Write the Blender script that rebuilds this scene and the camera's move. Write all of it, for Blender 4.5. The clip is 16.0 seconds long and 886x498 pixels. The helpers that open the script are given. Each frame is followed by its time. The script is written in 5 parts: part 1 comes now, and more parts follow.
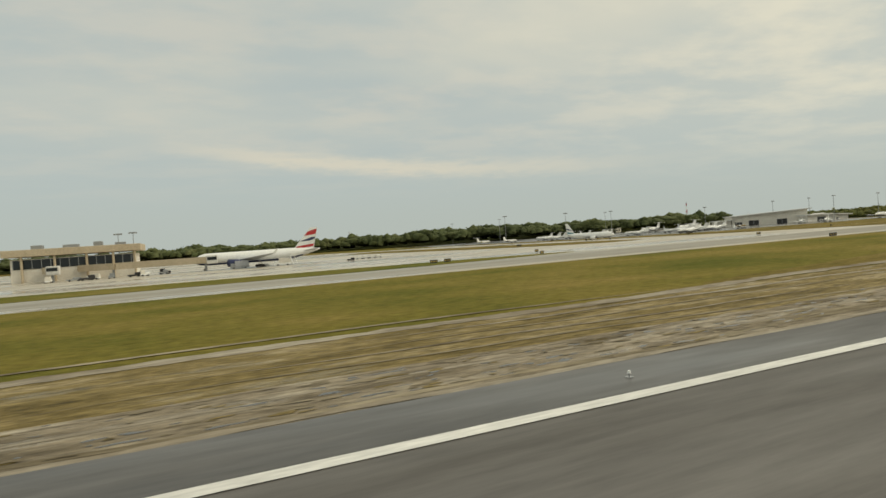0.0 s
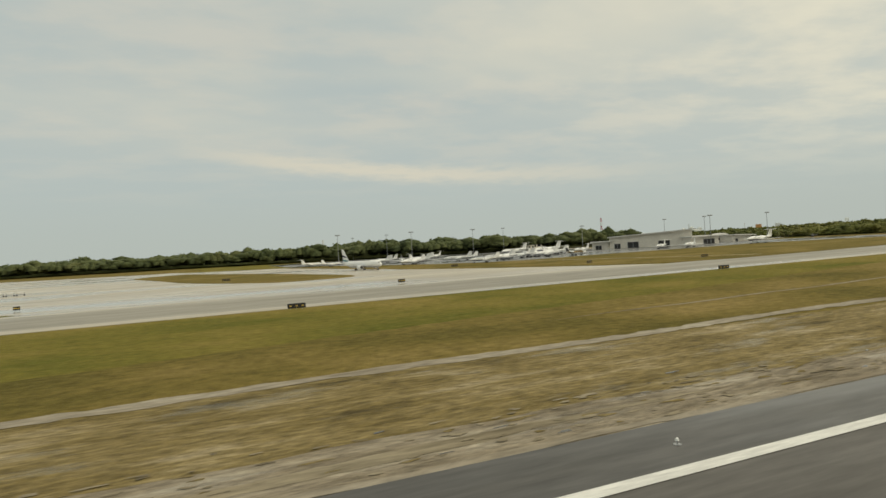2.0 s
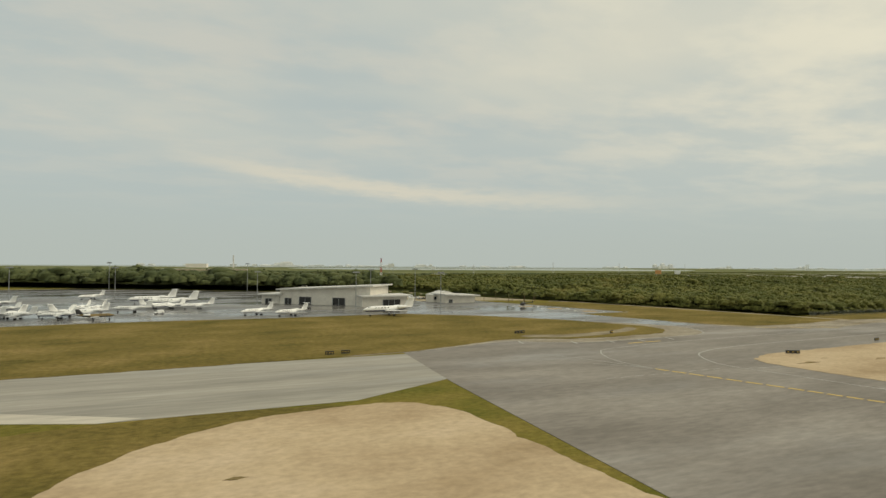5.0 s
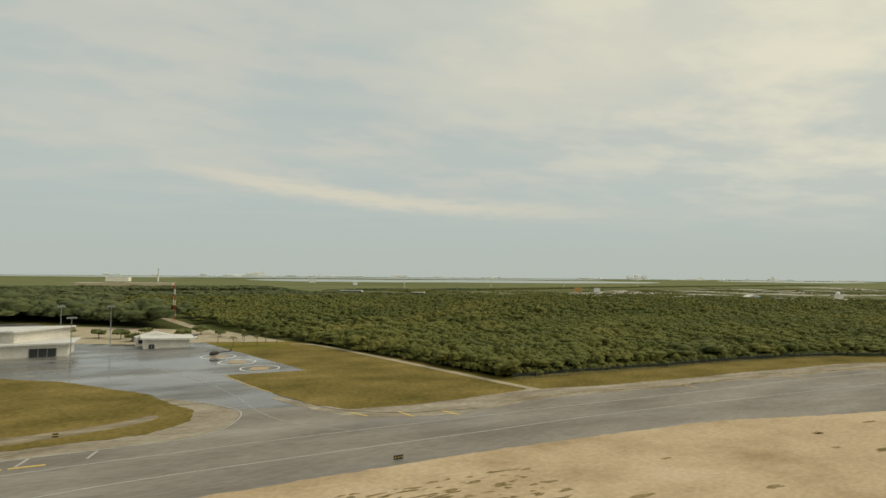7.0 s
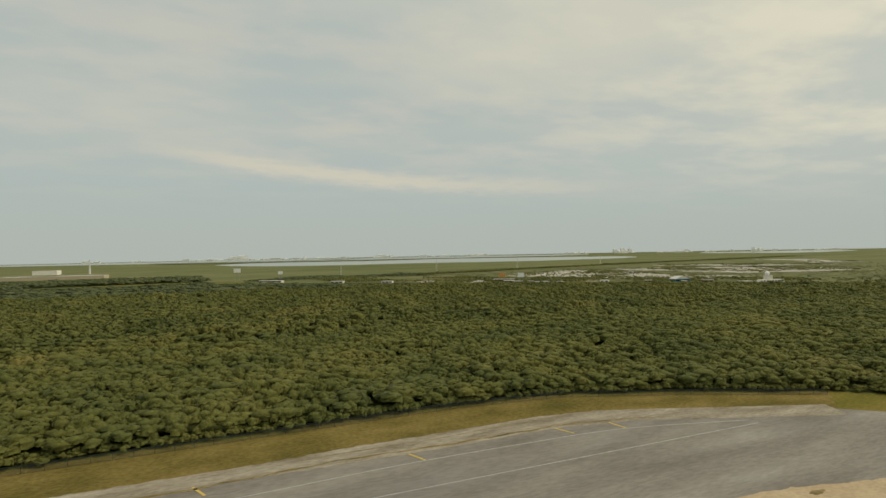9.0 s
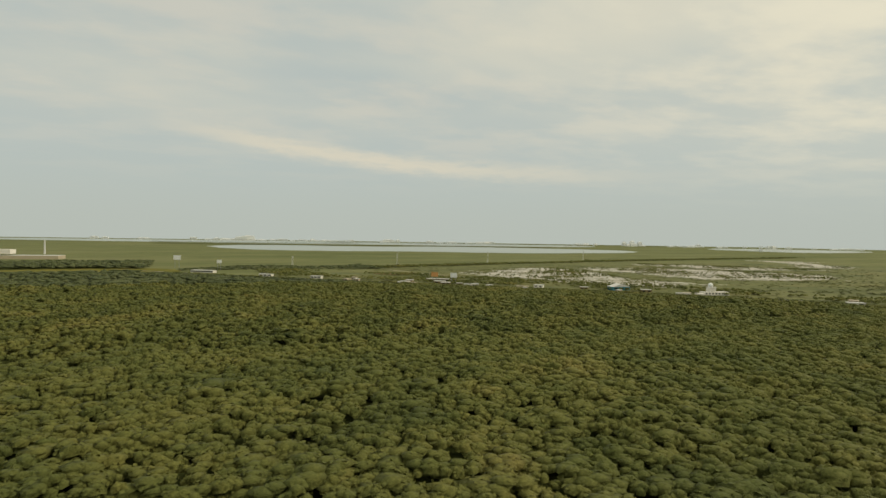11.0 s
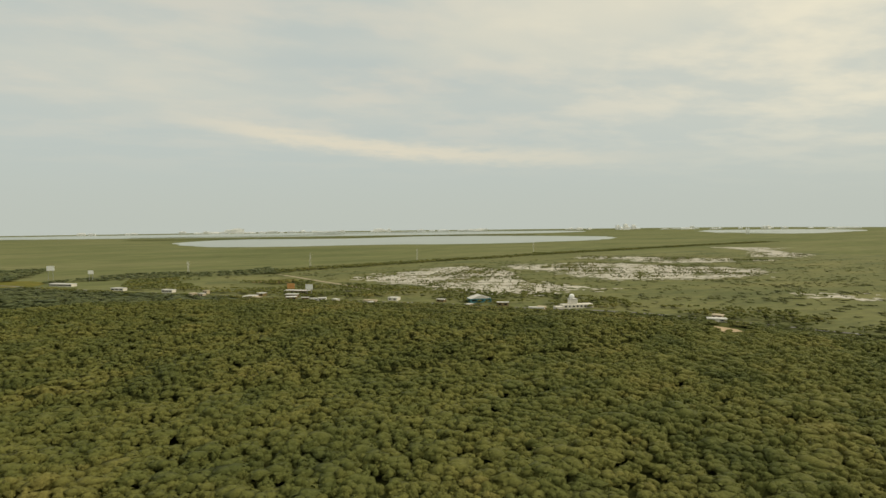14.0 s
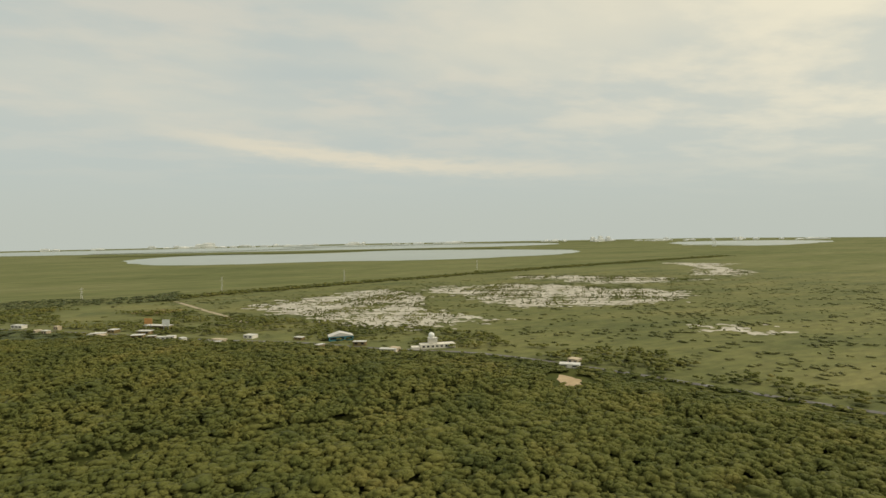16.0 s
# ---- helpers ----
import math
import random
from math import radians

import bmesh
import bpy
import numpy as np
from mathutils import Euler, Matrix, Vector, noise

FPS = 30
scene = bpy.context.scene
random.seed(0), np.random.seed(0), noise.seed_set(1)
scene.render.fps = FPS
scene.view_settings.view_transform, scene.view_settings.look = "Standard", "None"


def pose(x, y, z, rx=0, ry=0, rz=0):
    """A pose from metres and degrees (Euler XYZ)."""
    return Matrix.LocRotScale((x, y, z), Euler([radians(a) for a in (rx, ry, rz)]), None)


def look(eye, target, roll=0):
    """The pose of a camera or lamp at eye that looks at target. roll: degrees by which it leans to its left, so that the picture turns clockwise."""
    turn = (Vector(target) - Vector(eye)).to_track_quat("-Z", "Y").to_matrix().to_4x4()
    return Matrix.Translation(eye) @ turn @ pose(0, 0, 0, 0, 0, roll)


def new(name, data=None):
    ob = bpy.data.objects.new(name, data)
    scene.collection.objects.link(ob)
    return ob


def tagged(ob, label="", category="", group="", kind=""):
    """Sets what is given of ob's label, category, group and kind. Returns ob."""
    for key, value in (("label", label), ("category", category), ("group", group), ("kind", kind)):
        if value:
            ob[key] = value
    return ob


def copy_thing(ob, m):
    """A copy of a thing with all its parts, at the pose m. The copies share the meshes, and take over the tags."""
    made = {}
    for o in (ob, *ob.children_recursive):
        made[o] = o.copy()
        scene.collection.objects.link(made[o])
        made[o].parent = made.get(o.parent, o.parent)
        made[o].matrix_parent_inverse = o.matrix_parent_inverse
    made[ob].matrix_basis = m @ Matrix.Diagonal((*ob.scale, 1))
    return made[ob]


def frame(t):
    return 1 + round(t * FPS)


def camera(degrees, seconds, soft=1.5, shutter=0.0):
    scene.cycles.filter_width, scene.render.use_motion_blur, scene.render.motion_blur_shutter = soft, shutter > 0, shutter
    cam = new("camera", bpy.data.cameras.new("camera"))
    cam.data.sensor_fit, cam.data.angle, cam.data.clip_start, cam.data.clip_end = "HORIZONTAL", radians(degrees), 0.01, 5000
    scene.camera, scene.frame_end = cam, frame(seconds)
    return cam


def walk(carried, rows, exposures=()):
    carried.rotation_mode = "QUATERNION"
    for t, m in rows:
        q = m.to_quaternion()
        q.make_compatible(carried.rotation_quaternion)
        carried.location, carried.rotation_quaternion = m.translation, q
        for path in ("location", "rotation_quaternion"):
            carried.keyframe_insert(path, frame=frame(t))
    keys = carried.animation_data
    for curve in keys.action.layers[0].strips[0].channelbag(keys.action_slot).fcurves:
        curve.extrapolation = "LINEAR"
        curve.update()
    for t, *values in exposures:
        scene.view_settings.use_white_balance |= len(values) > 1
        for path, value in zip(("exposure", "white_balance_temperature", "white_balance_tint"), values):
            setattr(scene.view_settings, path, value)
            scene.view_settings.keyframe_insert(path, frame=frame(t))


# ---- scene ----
# The airfield is laid out in its own metres and built at U of full size, so that a
# jet's take-off speed stays within the camera's limits.
U = 0.39
cam = camera(75.77, 16.0, soft=1.5, shutter=0.03)
PATH = [
    (0, -0.2, 0, 7.99, 88.99, 3.92, -23.51),
    (0.5, 42.9, 0, 8.37, 88.30, 3.43, -22.86),
    (1, 86.3, 0, 8.92, 88.22, 3.72, -22.36),
    (1.5, 129.8, 0, 9.85, 88.93, 3.80, -21.86),
    (2, 173.5, 0, 11.30, 89.70, 3.33, -21.86),
    (2.5, 217.4, 0, 13.14, 90.20, 2.87, -21.63),
    (3, 261.5, 0, 15.26, 90.16, 2.76, -20.77),
    (3.5, 305.8, 0, 17.58, 89.94, 1.99, -22.57),
    (6, 530.4, 0, 35.29, 92.49, -0.78, -23.17),
    (6.5, 576.0, 0, 39.83, 92.32, -0.51, -23.52),
    (7, 621.8, 0, 44.49, 92.69, -0.48, -25.18),
    (7.5, 667.8, 0, 49.30, 91.85, -0.03, -26.07),
    (8, 714.0, 0, 54.22, 91.44, 0.40, -26.09),
    (8.5, 760.3, 0, 59.20, 90.99, 0.27, -25.54),
    (9, 806.9, 0, 64.21, 90.40, 1.08, -25.76),
    (11.5, 1042.8, 0, 91.83, 88.60, -1.15, -24.01),
    (12, 1090.8, 0, 97.61, 88.22, -0.75, -24.34),
    (12.5, 1139.1, 0, 103.44, 88.05, -0.33, -24.31),
    (13, 1187.6, 0, 109.32, 88.00, 0.24, -23.74),
    (13.5, 1236.4, 0, 115.26, 87.78, 0.47, -23.55),
    (14, 1285.3, 0, 121.22, 87.56, 0.60, -23.67),
    (14.5, 1334.4, 0, 127.14, 87.61, 0.77, -23.91),
    (15, 1383.8, 0, 132.98, 87.61, 0.88, -24.42),
    (15.5, 1433.3, 0, 138.75, 87.90, 0.95, -24.63),
    (16, 1483.0, 0, 144.49, 88.69, 0.96, -25.22),
]
walk(cam, [(r[0], pose(r[1] * U, r[2] * U, r[3] * U, *r[4:])) for r in PATH],
     exposures=[(0.0, 0.0, 6500, 10), (6.5, 0.0, 6500, 10), (9.0, -0.10, 6500, 10), (11.5, 0.06, 6650, 10.5), (13.0, 0.12, 6700, 11), (16.0, 0.12, 6700, 11)])

# ---------------------------------------------------------------- world and sun
SUN_AZ, SUN_EL = 112, 45          # degrees from +y towards +x, above the horizon
world = bpy.data.worlds.new("overcast_sky")
scene.world = world
world.use_nodes = True
wt = world.node_tree
wt.nodes.clear()


def wnode(kind, **values):
    n = wt.nodes.new(kind)
    for k, v in values.items():
        if k in n.inputs:
            n.inputs[k].default_value = v
    return n


def wmath(op, a, b=None, clamp=False):
    n = wt.nodes.new("ShaderNodeMath")
    n.operation, n.use_clamp = op, clamp
    for i, v in enumerate((a, b)):
        if v is None:
            continue
        if isinstance(v, (int, float)):
            n.inputs[i].default_value = v
        else:
            wt.links.new(v, n.inputs[i])
    return n.outputs[0]


def wmix(fac, a, b):
    n = wt.nodes.new("ShaderNodeMix")
    n.data_type = "RGBA"
    for sock, v in ((n.inputs[0], fac), (n.inputs[6], a), (n.inputs[7], b)):
        if isinstance(v, tuple):
            sock.default_value = (*v, 1)
        elif isinstance(v, (int, float)):
            sock.default_value = v
        else:
            wt.links.new(v, sock)
    return n.outputs[2]


wco = wt.nodes.new("ShaderNodeTexCoord")
wsep = wt.nodes.new("ShaderNodeSeparateXYZ")
wt.links.new(wco.outputs["Generated"], wsep.inputs[0])
dx, dy, dz = wsep.outputs
nishita = wt.nodes.new("ShaderNodeTexSky")
nishita.sky_type, nishita.sun_disc = "NISHITA", False
nishita.sun_elevation, nishita.sun_rotation = radians(SUN_EL), radians(SUN_AZ)
nishita.dust_density = 2.0
up = wmath("MAXIMUM", dz, 0.0)
flat = wmath("ADD", up, 0.10)
wcomb = wt.nodes.new("ShaderNodeCombineXYZ")
wt.links.new(wmath("DIVIDE", dx, flat), wcomb.inputs[0])
wt.links.new(wmath("DIVIDE", dy, flat), wcomb.inputs[1])


def wnoise(scale, detail, rough, stretch=None):
    src = wcomb.outputs[0]
    if stretch:
        mp = wt.nodes.new("ShaderNodeMapping")
        mp.inputs["Scale"].default_value = stretch
        mp.inputs["Rotation"].default_value = (0, 0, radians(24))
        wt.links.new(src, mp.inputs[0])
        src = mp.outputs[0]
    n = wnode("ShaderNodeTexNoise", Scale=scale, Detail=detail, Roughness=rough)
    wt.links.new(src, n.inputs["Vector"])
    return n.outputs[0]


def wstep(v, lo, hi):
    n = wt.nodes.new("ShaderNodeMapRange")
    n.interpolation_type = "SMOOTHSTEP"
    n.inputs[1].default_value, n.inputs[2].default_value = lo, hi
    wt.links.new(v, n.inputs[0])
    return n.outputs[0]


# towards the hidden sun the overcast is brighter and creamier
sunv = (math.sin(radians(SUN_AZ)) * math.cos(radians(SUN_EL)), math.cos(radians(SUN_AZ)) * math.cos(radians(SUN_EL)), math.sin(radians(SUN_EL)))
dot = wmath("ADD", wmath("ADD", wmath("MULTIPLY", dx, sunv[0]), wmath("MULTIPLY", dy, sunv[1])), wmath("MULTIPLY", dz, sunv[2]))
glow = wstep(dot, 0.12, 0.82)
big = wstep(wnoise(0.75, 3, 0.5, (0.7, 1.1, 1)), 0.38, 0.66)
fine = wstep(wnoise(1.7, 9, 0.56, (0.8, 1.1, 1)), 0.40, 0.66)
high = wstep(dz, 0.10, 0.34)
low = wmix(wstep(dz, 0.0, 0.16), (0.448, 0.493, 0.450), (0.452, 0.512, 0.488))
cloud = wmix(fine, (0.454, 0.510, 0.488), (0.574, 0.570, 0.496))
cloud = wmix(wmath("MULTIPLY", big, high), cloud, (0.642, 0.625, 0.515))
layer = wmix(wmath("MULTIPLY", wstep(dz, 0.05, 0.24), 0.85), low, cloud)
layer = wmix(wmath("MULTIPLY", wmath("MULTIPLY", glow, wmath("ADD", wmath("MULTIPLY", fine, 0.65), 0.35)), wstep(dz, 0.02, 0.2)), layer, (0.787, 0.745, 0.576))
# one long thin streak of lit cloud low over the horizon
az = wmath("MULTIPLY", wmath("ARCTAN2", dx, dy), 180 / math.pi)
el = wmath("MULTIPLY", wmath("ARCSINE", dz), 180 / math.pi)
a1 = wmath("SUBTRACT", az, 1.0)
line = wmath("ADD", wmath("SUBTRACT", 9.7, wmath("MULTIPLY", a1, 0.155)), wmath("MULTIPLY", wmath("MULTIPLY", a1, a1), 0.0017))
off = wmath("ADD", wmath("SUBTRACT", el, line), wmath("MULTIPLY", wmath("SUBTRACT", wnoise(5.0, 5, 0.6), 0.5), 1.6))
streak = wmath("EXPONENT", wmath("MULTIPLY", wmath("MULTIPLY", off, off), -1.7))
streak = wmath("MULTIPLY", streak, wmath("MULTIPLY", wstep(az, -6.0, 10.0), wmath("SUBTRACT", 1.0, wmath("MULTIPLY", wstep(az, 18.0, 52.0), 0.9))))
layer = wmix(wmath("MULTIPLY", streak, 0.8), layer, (0.683, 0.635, 0.501))
wadd = wt.nodes.new("ShaderNodeMix")
wadd.data_type, wadd.blend_type = "RGBA", "ADD"
wadd.inputs[0].default_value = 0.002
wt.links.new(layer, wadd.inputs[6])
wt.links.new(nishita.outputs[0], wadd.inputs[7])
wbg = wt.nodes.new("ShaderNodeBackground")
wt.links.new(wadd.outputs[2], wbg.inputs[0])
wbg.inputs[1].default_value = 1.0
wout = wt.nodes.new("ShaderNodeOutputWorld")
wt.links.new(wbg.outputs[0], wout.inputs[0])

sun_data = bpy.data.lights.new("sun", "SUN")
sun_data.energy, sun_data.angle, sun_data.color = 1.5, radians(40), (1.0, 0.91, 0.72)
sun = new("sun", sun_data)
sun.matrix_world = look([c * 100 for c in sunv], (0, 0, 0))


# ---------------------------------------------------------------- materials
def material(name, colors, scale=0.1, rough=0.8, stretch=(1, 1, 1), detail=6, fine=None, bump=0.0, metal=0.0,
             wet=None, island=0.0, tint=0.0, relief=0.3, spec=0.5, turn=0.0, bumpscale=None, contrast=0.18):
    """Procedural surface: two noises at real-world size mix the colours; wet: (scale, low, high, roughness) glossy patches."""
    m = bpy.data.materials.new(name)
    m.use_nodes = True
    t = m.node_tree
    b = t.nodes["Principled BSDF"]
    geo = t.nodes.new("ShaderNodeNewGeometry")
    mp = t.nodes.new("ShaderNodeMapping")
    mp.inputs["Scale"].default_value = [c / U for c in stretch]
    mp.inputs["Rotation"].default_value = (0, 0, radians(turn))
    t.links.new(geo.outputs["Position"], mp.inputs[0])

    def noise_node(sc, det, rg=0.55, vec=None):
        n = t.nodes.new("ShaderNodeTexNoise")
        n.inputs["Scale"].default_value, n.inputs["Detail"].default_value, n.inputs["Roughness"].default_value = sc, det, rg
        t.links.new(vec or mp.outputs[0], n.inputs["Vector"])
        return n.outputs[0]

    n1 = noise_node(scale, detail)
    ramp = t.nodes.new("ShaderNodeValToRGB")
    while len(ramp.color_ramp.elements) < len(colors):
        ramp.color_ramp.elements.new(0.5)
    for i, c in enumerate(colors):
        e = ramp.color_ramp.elements[i]
        e.position = 0.30 + 0.40 * i / max(1, len(colors) - 1)
        e.color = (*c, 1)
    fac = n1
    if tint:                      # each crown has its own shade of green
        at_node = t.nodes.new("ShaderNodeAttribute")
        at_node.attribute_name = "crown_shade"
        mixf = t.nodes.new("ShaderNodeMix")
        mixf.inputs[0].default_value = tint
        t.links.new(n1, mixf.inputs[2])
        t.links.new(at_node.outputs["Fac"], mixf.inputs[3])
        fac = mixf.outputs[0]
    t.links.new(fac, ramp.inputs[0])
    col = ramp.outputs[0]
    n2 = noise_node(fine or scale * 9, 5, 0.65)
    hsv = t.nodes.new("ShaderNodeHueSaturation")
    mr = t.nodes.new("ShaderNodeMapRange")
    mr.inputs[1].default_value, mr.inputs[2].default_value, mr.inputs[3].default_value, mr.inputs[4].default_value = 0.3, 0.7, 1 - contrast, 1 + contrast
    t.links.new(n2, mr.inputs[0])
    val = mr.outputs[0]
    if island:
        mr2 = t.nodes.new("ShaderNodeMapRange")
        mr2.inputs[3].default_value, mr2.inputs[4].default_value = 1 - island, 1 + island
        t.links.new(geo.outputs["Random Per Island"], mr2.inputs[0])
        mu = t.nodes.new("ShaderNodeMath")
        mu.operation = "MULTIPLY"
        t.links.new(val, mu.inputs[0])
        t.links.new(mr2.outputs[0], mu.inputs[1])
        val = mu.outputs[0]
    t.links.new(val, hsv.inputs["Value"])
    t.links.new(col, hsv.inputs["Color"])
    t.links.new(hsv.outputs[0], b.inputs["Base Color"])
    b.inputs["Roughness"].default_value, b.inputs["Metallic"].default_value = rough, metal
    b.inputs["Specular IOR Level"].default_value = spec
    if wet:
        n3 = noise_node(wet[0], 5, 0.6)
        mw = t.nodes.new("ShaderNodeMapRange")
        mw.inputs[1].default_value, mw.inputs[2].default_value, mw.inputs[3].default_value, mw.inputs[4].default_value = wet[1], wet[2], rough, wet[3]
        t.links.new(n3, mw.inputs[0])
        t.links.new(mw.outputs[0], b.inputs["Roughness"])
    if bump:
        bp = t.nodes.new("ShaderNodeBump")
        bp.inputs["Strength"].default_value, bp.inputs["Distance"].default_value = bump, relief * U
        t.links.new(noise_node(bumpscale or scale * 6, 6, 0.65), bp.inputs["Height"])
        t.links.new(bp.outputs[0], b.inputs["Normal"])
    return m


def plain(name, c, rough=0.5, metal=0.0, vary=0.10):
    lo, hi = [tuple(max(0.0, min(1.0, v * k)) for v in c) for k in (1 - vary, 1 + vary)]
    return material(name, [lo, hi], 0.35, rough, metal=metal)


M = {}
M["ground"] = material("grass_field", [(0.098, 0.106, 0.018), (0.172, 0.148, 0.032), (0.250, 0.190, 0.056)], 0.045, 0.95, (0.6, 1, 1), detail=11, bump=0.9, fine=0.9, bumpscale=2.0, spec=0.05, contrast=0.30)
M["grass"] = material("mown_grass", [(0.085, 0.104, 0.017), (0.150, 0.140, 0.029), (0.225, 0.180, 0.048)], 0.04, 0.95, (0.6, 1, 1), detail=10, bump=0.9, fine=0.7, bumpscale=2.0, spec=0.05, contrast=0.28)
M["dry_grass"] = material("dry_grass", [(0.108, 0.092, 0.024), (0.178, 0.138, 0.040), (0.250, 0.186, 0.066)], 0.05, 0.95, (0.7, 1, 1), detail=10, bump=0.9, fine=0.8, bumpscale=2.0, spec=0.05, contrast=0.30)
M["mud"] = material("muddy_verge", [(0.088, 0.066, 0.022), (0.185, 0.138, 0.048), (0.250, 0.192, 0.082), (0.36, 0.295, 0.18)], 0.30, 0.85, (0.30, 1, 1), detail=13, fine=2.4, bump=1.0, wet=(0.22, 0.54, 0.64, 0.3), bumpscale=2.2, spec=0.2, contrast=0.45)
M["rough_mud"] = material("gravelly_mud", [(0.100, 0.080, 0.050), (0.21, 0.172, 0.115), (0.31, 0.262, 0.188), (0.44, 0.39, 0.30)], 0.40, 0.85, (0.25, 1, 1), detail=13, fine=2.8, bump=1.0, wet=(0.3, 0.54, 0.64, 0.25), bumpscale=2.4, spec=0.25, contrast=0.42)
M["gravel"] = material("pale_gravel", [(0.13, 0.105, 0.065), (0.25, 0.212, 0.145), (0.34, 0.295, 0.21)], 0.3, 0.9, (0.2, 1, 1), detail=10, fine=1.5, spec=0.05, contrast=0.35)
M["sand"] = material("bare_sand", [(0.33, 0.245, 0.145), (0.43, 0.33, 0.21), (0.49, 0.385, 0.25), (0.54, 0.43, 0.295)], 0.05, 0.95, (0.7, 1, 1), detail=9, fine=0.9, bump=0.5, spec=0.05, contrast=0.14)
M["asphalt"] = material("runway_asphalt", [(0.088, 0.082, 0.074), (0.125, 0.118, 0.108), (0.165, 0.155, 0.142)], 0.12, 0.75, (0.12, 1, 1), detail=10, fine=1.6, wet=(0.06, 0.44, 0.62, 0.36), spec=0.3, contrast=0.20)
M["shoulder"] = material("shoulder_asphalt", [(0.070, 0.068, 0.064), (0.105, 0.101, 0.095), (0.150, 0.143, 0.132)], 0.10, 0.75, (0.14, 1, 1), detail=10, fine=1.6, wet=(0.06, 0.42, 0.60, 0.28), spec=0.35, contrast=0.22)
M["puddle"] = material("puddle_water", [(0.055, 0.050, 0.042), (0.095, 0.085, 0.070)], 0.5, 0.10, fine=3.0, spec=0.5)
M["kerb"] = material("broken_concrete", [(0.20, 0.165, 0.115), (0.30, 0.262, 0.20), (0.39, 0.35, 0.275)], 0.16, 0.9, (0.30, 1, 1), detail=11, fine=1.4, bump=0.6, spec=0.1, contrast=0.30)
M["fence_green"] = plain("green_coated_wire", (0.030, 0.045, 0.032), 0.6)
M["taxi"] = material("taxiway_asphalt", [(0.160, 0.143, 0.121), (0.220, 0.199, 0.172), (0.290, 0.265, 0.230)], 0.06, 0.8, (0.30, 1, 1), detail=10, fine=0.9, wet=(0.045, 0.48, 0.66, 0.42), spec=0.28, contrast=0.2)
M["taxi_pale"] = material("pale_taxiway", [(0.24, 0.225, 0.19), (0.31, 0.292, 0.248), (0.39, 0.365, 0.312)], 0.07, 0.8, (0.10, 1, 1), detail=9, fine=0.7, wet=(0.05, 0.50, 0.66, 0.4), spec=0.3, contrast=0.18)
M["concrete"] = material("apron_concrete", [(0.35, 0.315, 0.255), (0.45, 0.41, 0.335), (0.55, 0.51, 0.42)], 0.04, 0.7, (0.18, 1, 1), detail=9, fine=0.5, wet=(0.03, 0.42, 0.58, 0.12), spec=0.5)
M["wet"] = material("wet_asphalt", [(0.095, 0.095, 0.092), (0.140, 0.137, 0.13), (0.21, 0.20, 0.18)], 0.035, 0.55, (0.35, 1, 1), detail=9, fine=0.4, wet=(0.03, 0.38, 0.56, 0.10), spec=0.55, contrast=0.2)
M["white_paint"] = material("road_paint_white", [(0.62, 0.61, 0.57), (0.76, 0.75, 0.70)], 0.4, 0.6, (0.15, 1, 1))
M["yellow_paint"] = material("road_paint_yellow", [(0.55, 0.38, 0.06), (0.66, 0.48, 0.12)], 0.4, 0.6)
M["pale_paint"] = material("worn_paint", [(0.34, 0.33, 0.30), (0.48, 0.47, 0.43)], 0.4, 0.6)
# Part of the sky's reflection is put into these pale water colours.
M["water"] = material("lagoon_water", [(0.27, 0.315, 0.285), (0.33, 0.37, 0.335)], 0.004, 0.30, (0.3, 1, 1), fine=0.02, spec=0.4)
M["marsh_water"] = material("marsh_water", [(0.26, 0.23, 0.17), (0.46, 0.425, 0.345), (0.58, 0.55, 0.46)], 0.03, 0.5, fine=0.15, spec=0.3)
M["leaf"] = material("forest_leaves", [(0.065, 0.080, 0.022), (0.108, 0.120, 0.031), (0.150, 0.150, 0.038), (0.212, 0.184, 0.053)], 0.016, 0.75, detail=11, fine=1.0, tint=0.45, bump=1.0, bumpscale=1.2, relief=0.7, spec=0.14, contrast=0.30)
M["leaf_single"] = material("tree_leaves", [(0.060, 0.080, 0.024), (0.110, 0.120, 0.034), (0.165, 0.155, 0.05)], 0.15, 0.65, detail=8, fine=1.5, island=0.15, bump=0.8, bumpscale=2.6, spec=0.2, contrast=0.25)
# Distance haze is put into this greyer copy of the leaf green.
M["leaf_hazed"] = material("hazed_forest_leaves", [(0.062, 0.080, 0.034), (0.100, 0.117, 0.045), (0.142, 0.150, 0.060)], 0.03, 0.75, detail=9, fine=0.9, tint=0.5, bump=1.0, bumpscale=1.2, relief=0.7, spec=0.16, contrast=0.24)
M["scrub"] = material("mangrove_scrub", [(0.088, 0.102, 0.032), (0.132, 0.140, 0.046), (0.182, 0.176, 0.062)], 0.010, 0.8, (0.4, 1, 1), fine=0.09, detail=9, bump=0.6, bumpscale=0.5, spec=0.15, contrast=0.28)
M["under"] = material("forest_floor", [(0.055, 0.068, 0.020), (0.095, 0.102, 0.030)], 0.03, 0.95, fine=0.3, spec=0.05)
M["mangrove"] = material("mangrove_flat", [(0.112, 0.128, 0.050), (0.150, 0.162, 0.067), (0.190, 0.190, 0.088)], 0.0026, 0.95, (0.35, 1, 1), detail=12, fine=0.02, bump=0.3, bumpscale=0.05, spec=0.05, contrast=0.24)
M["bark"] = material("bark", [(0.10, 0.07, 0.045), (0.17, 0.13, 0.09)], 2.0, 0.9, spec=0.05)
M["white"] = plain("aircraft_white", (0.86, 0.86, 0.83), 0.28, vary=0.03)
M["belly"] = plain("aircraft_grey", (0.42, 0.43, 0.45), 0.35)
M["navy"] = plain("navy_paint", (0.025, 0.035, 0.10), 0.3)
M["red"] = plain("red_paint", (0.48, 0.03, 0.03), 0.35)
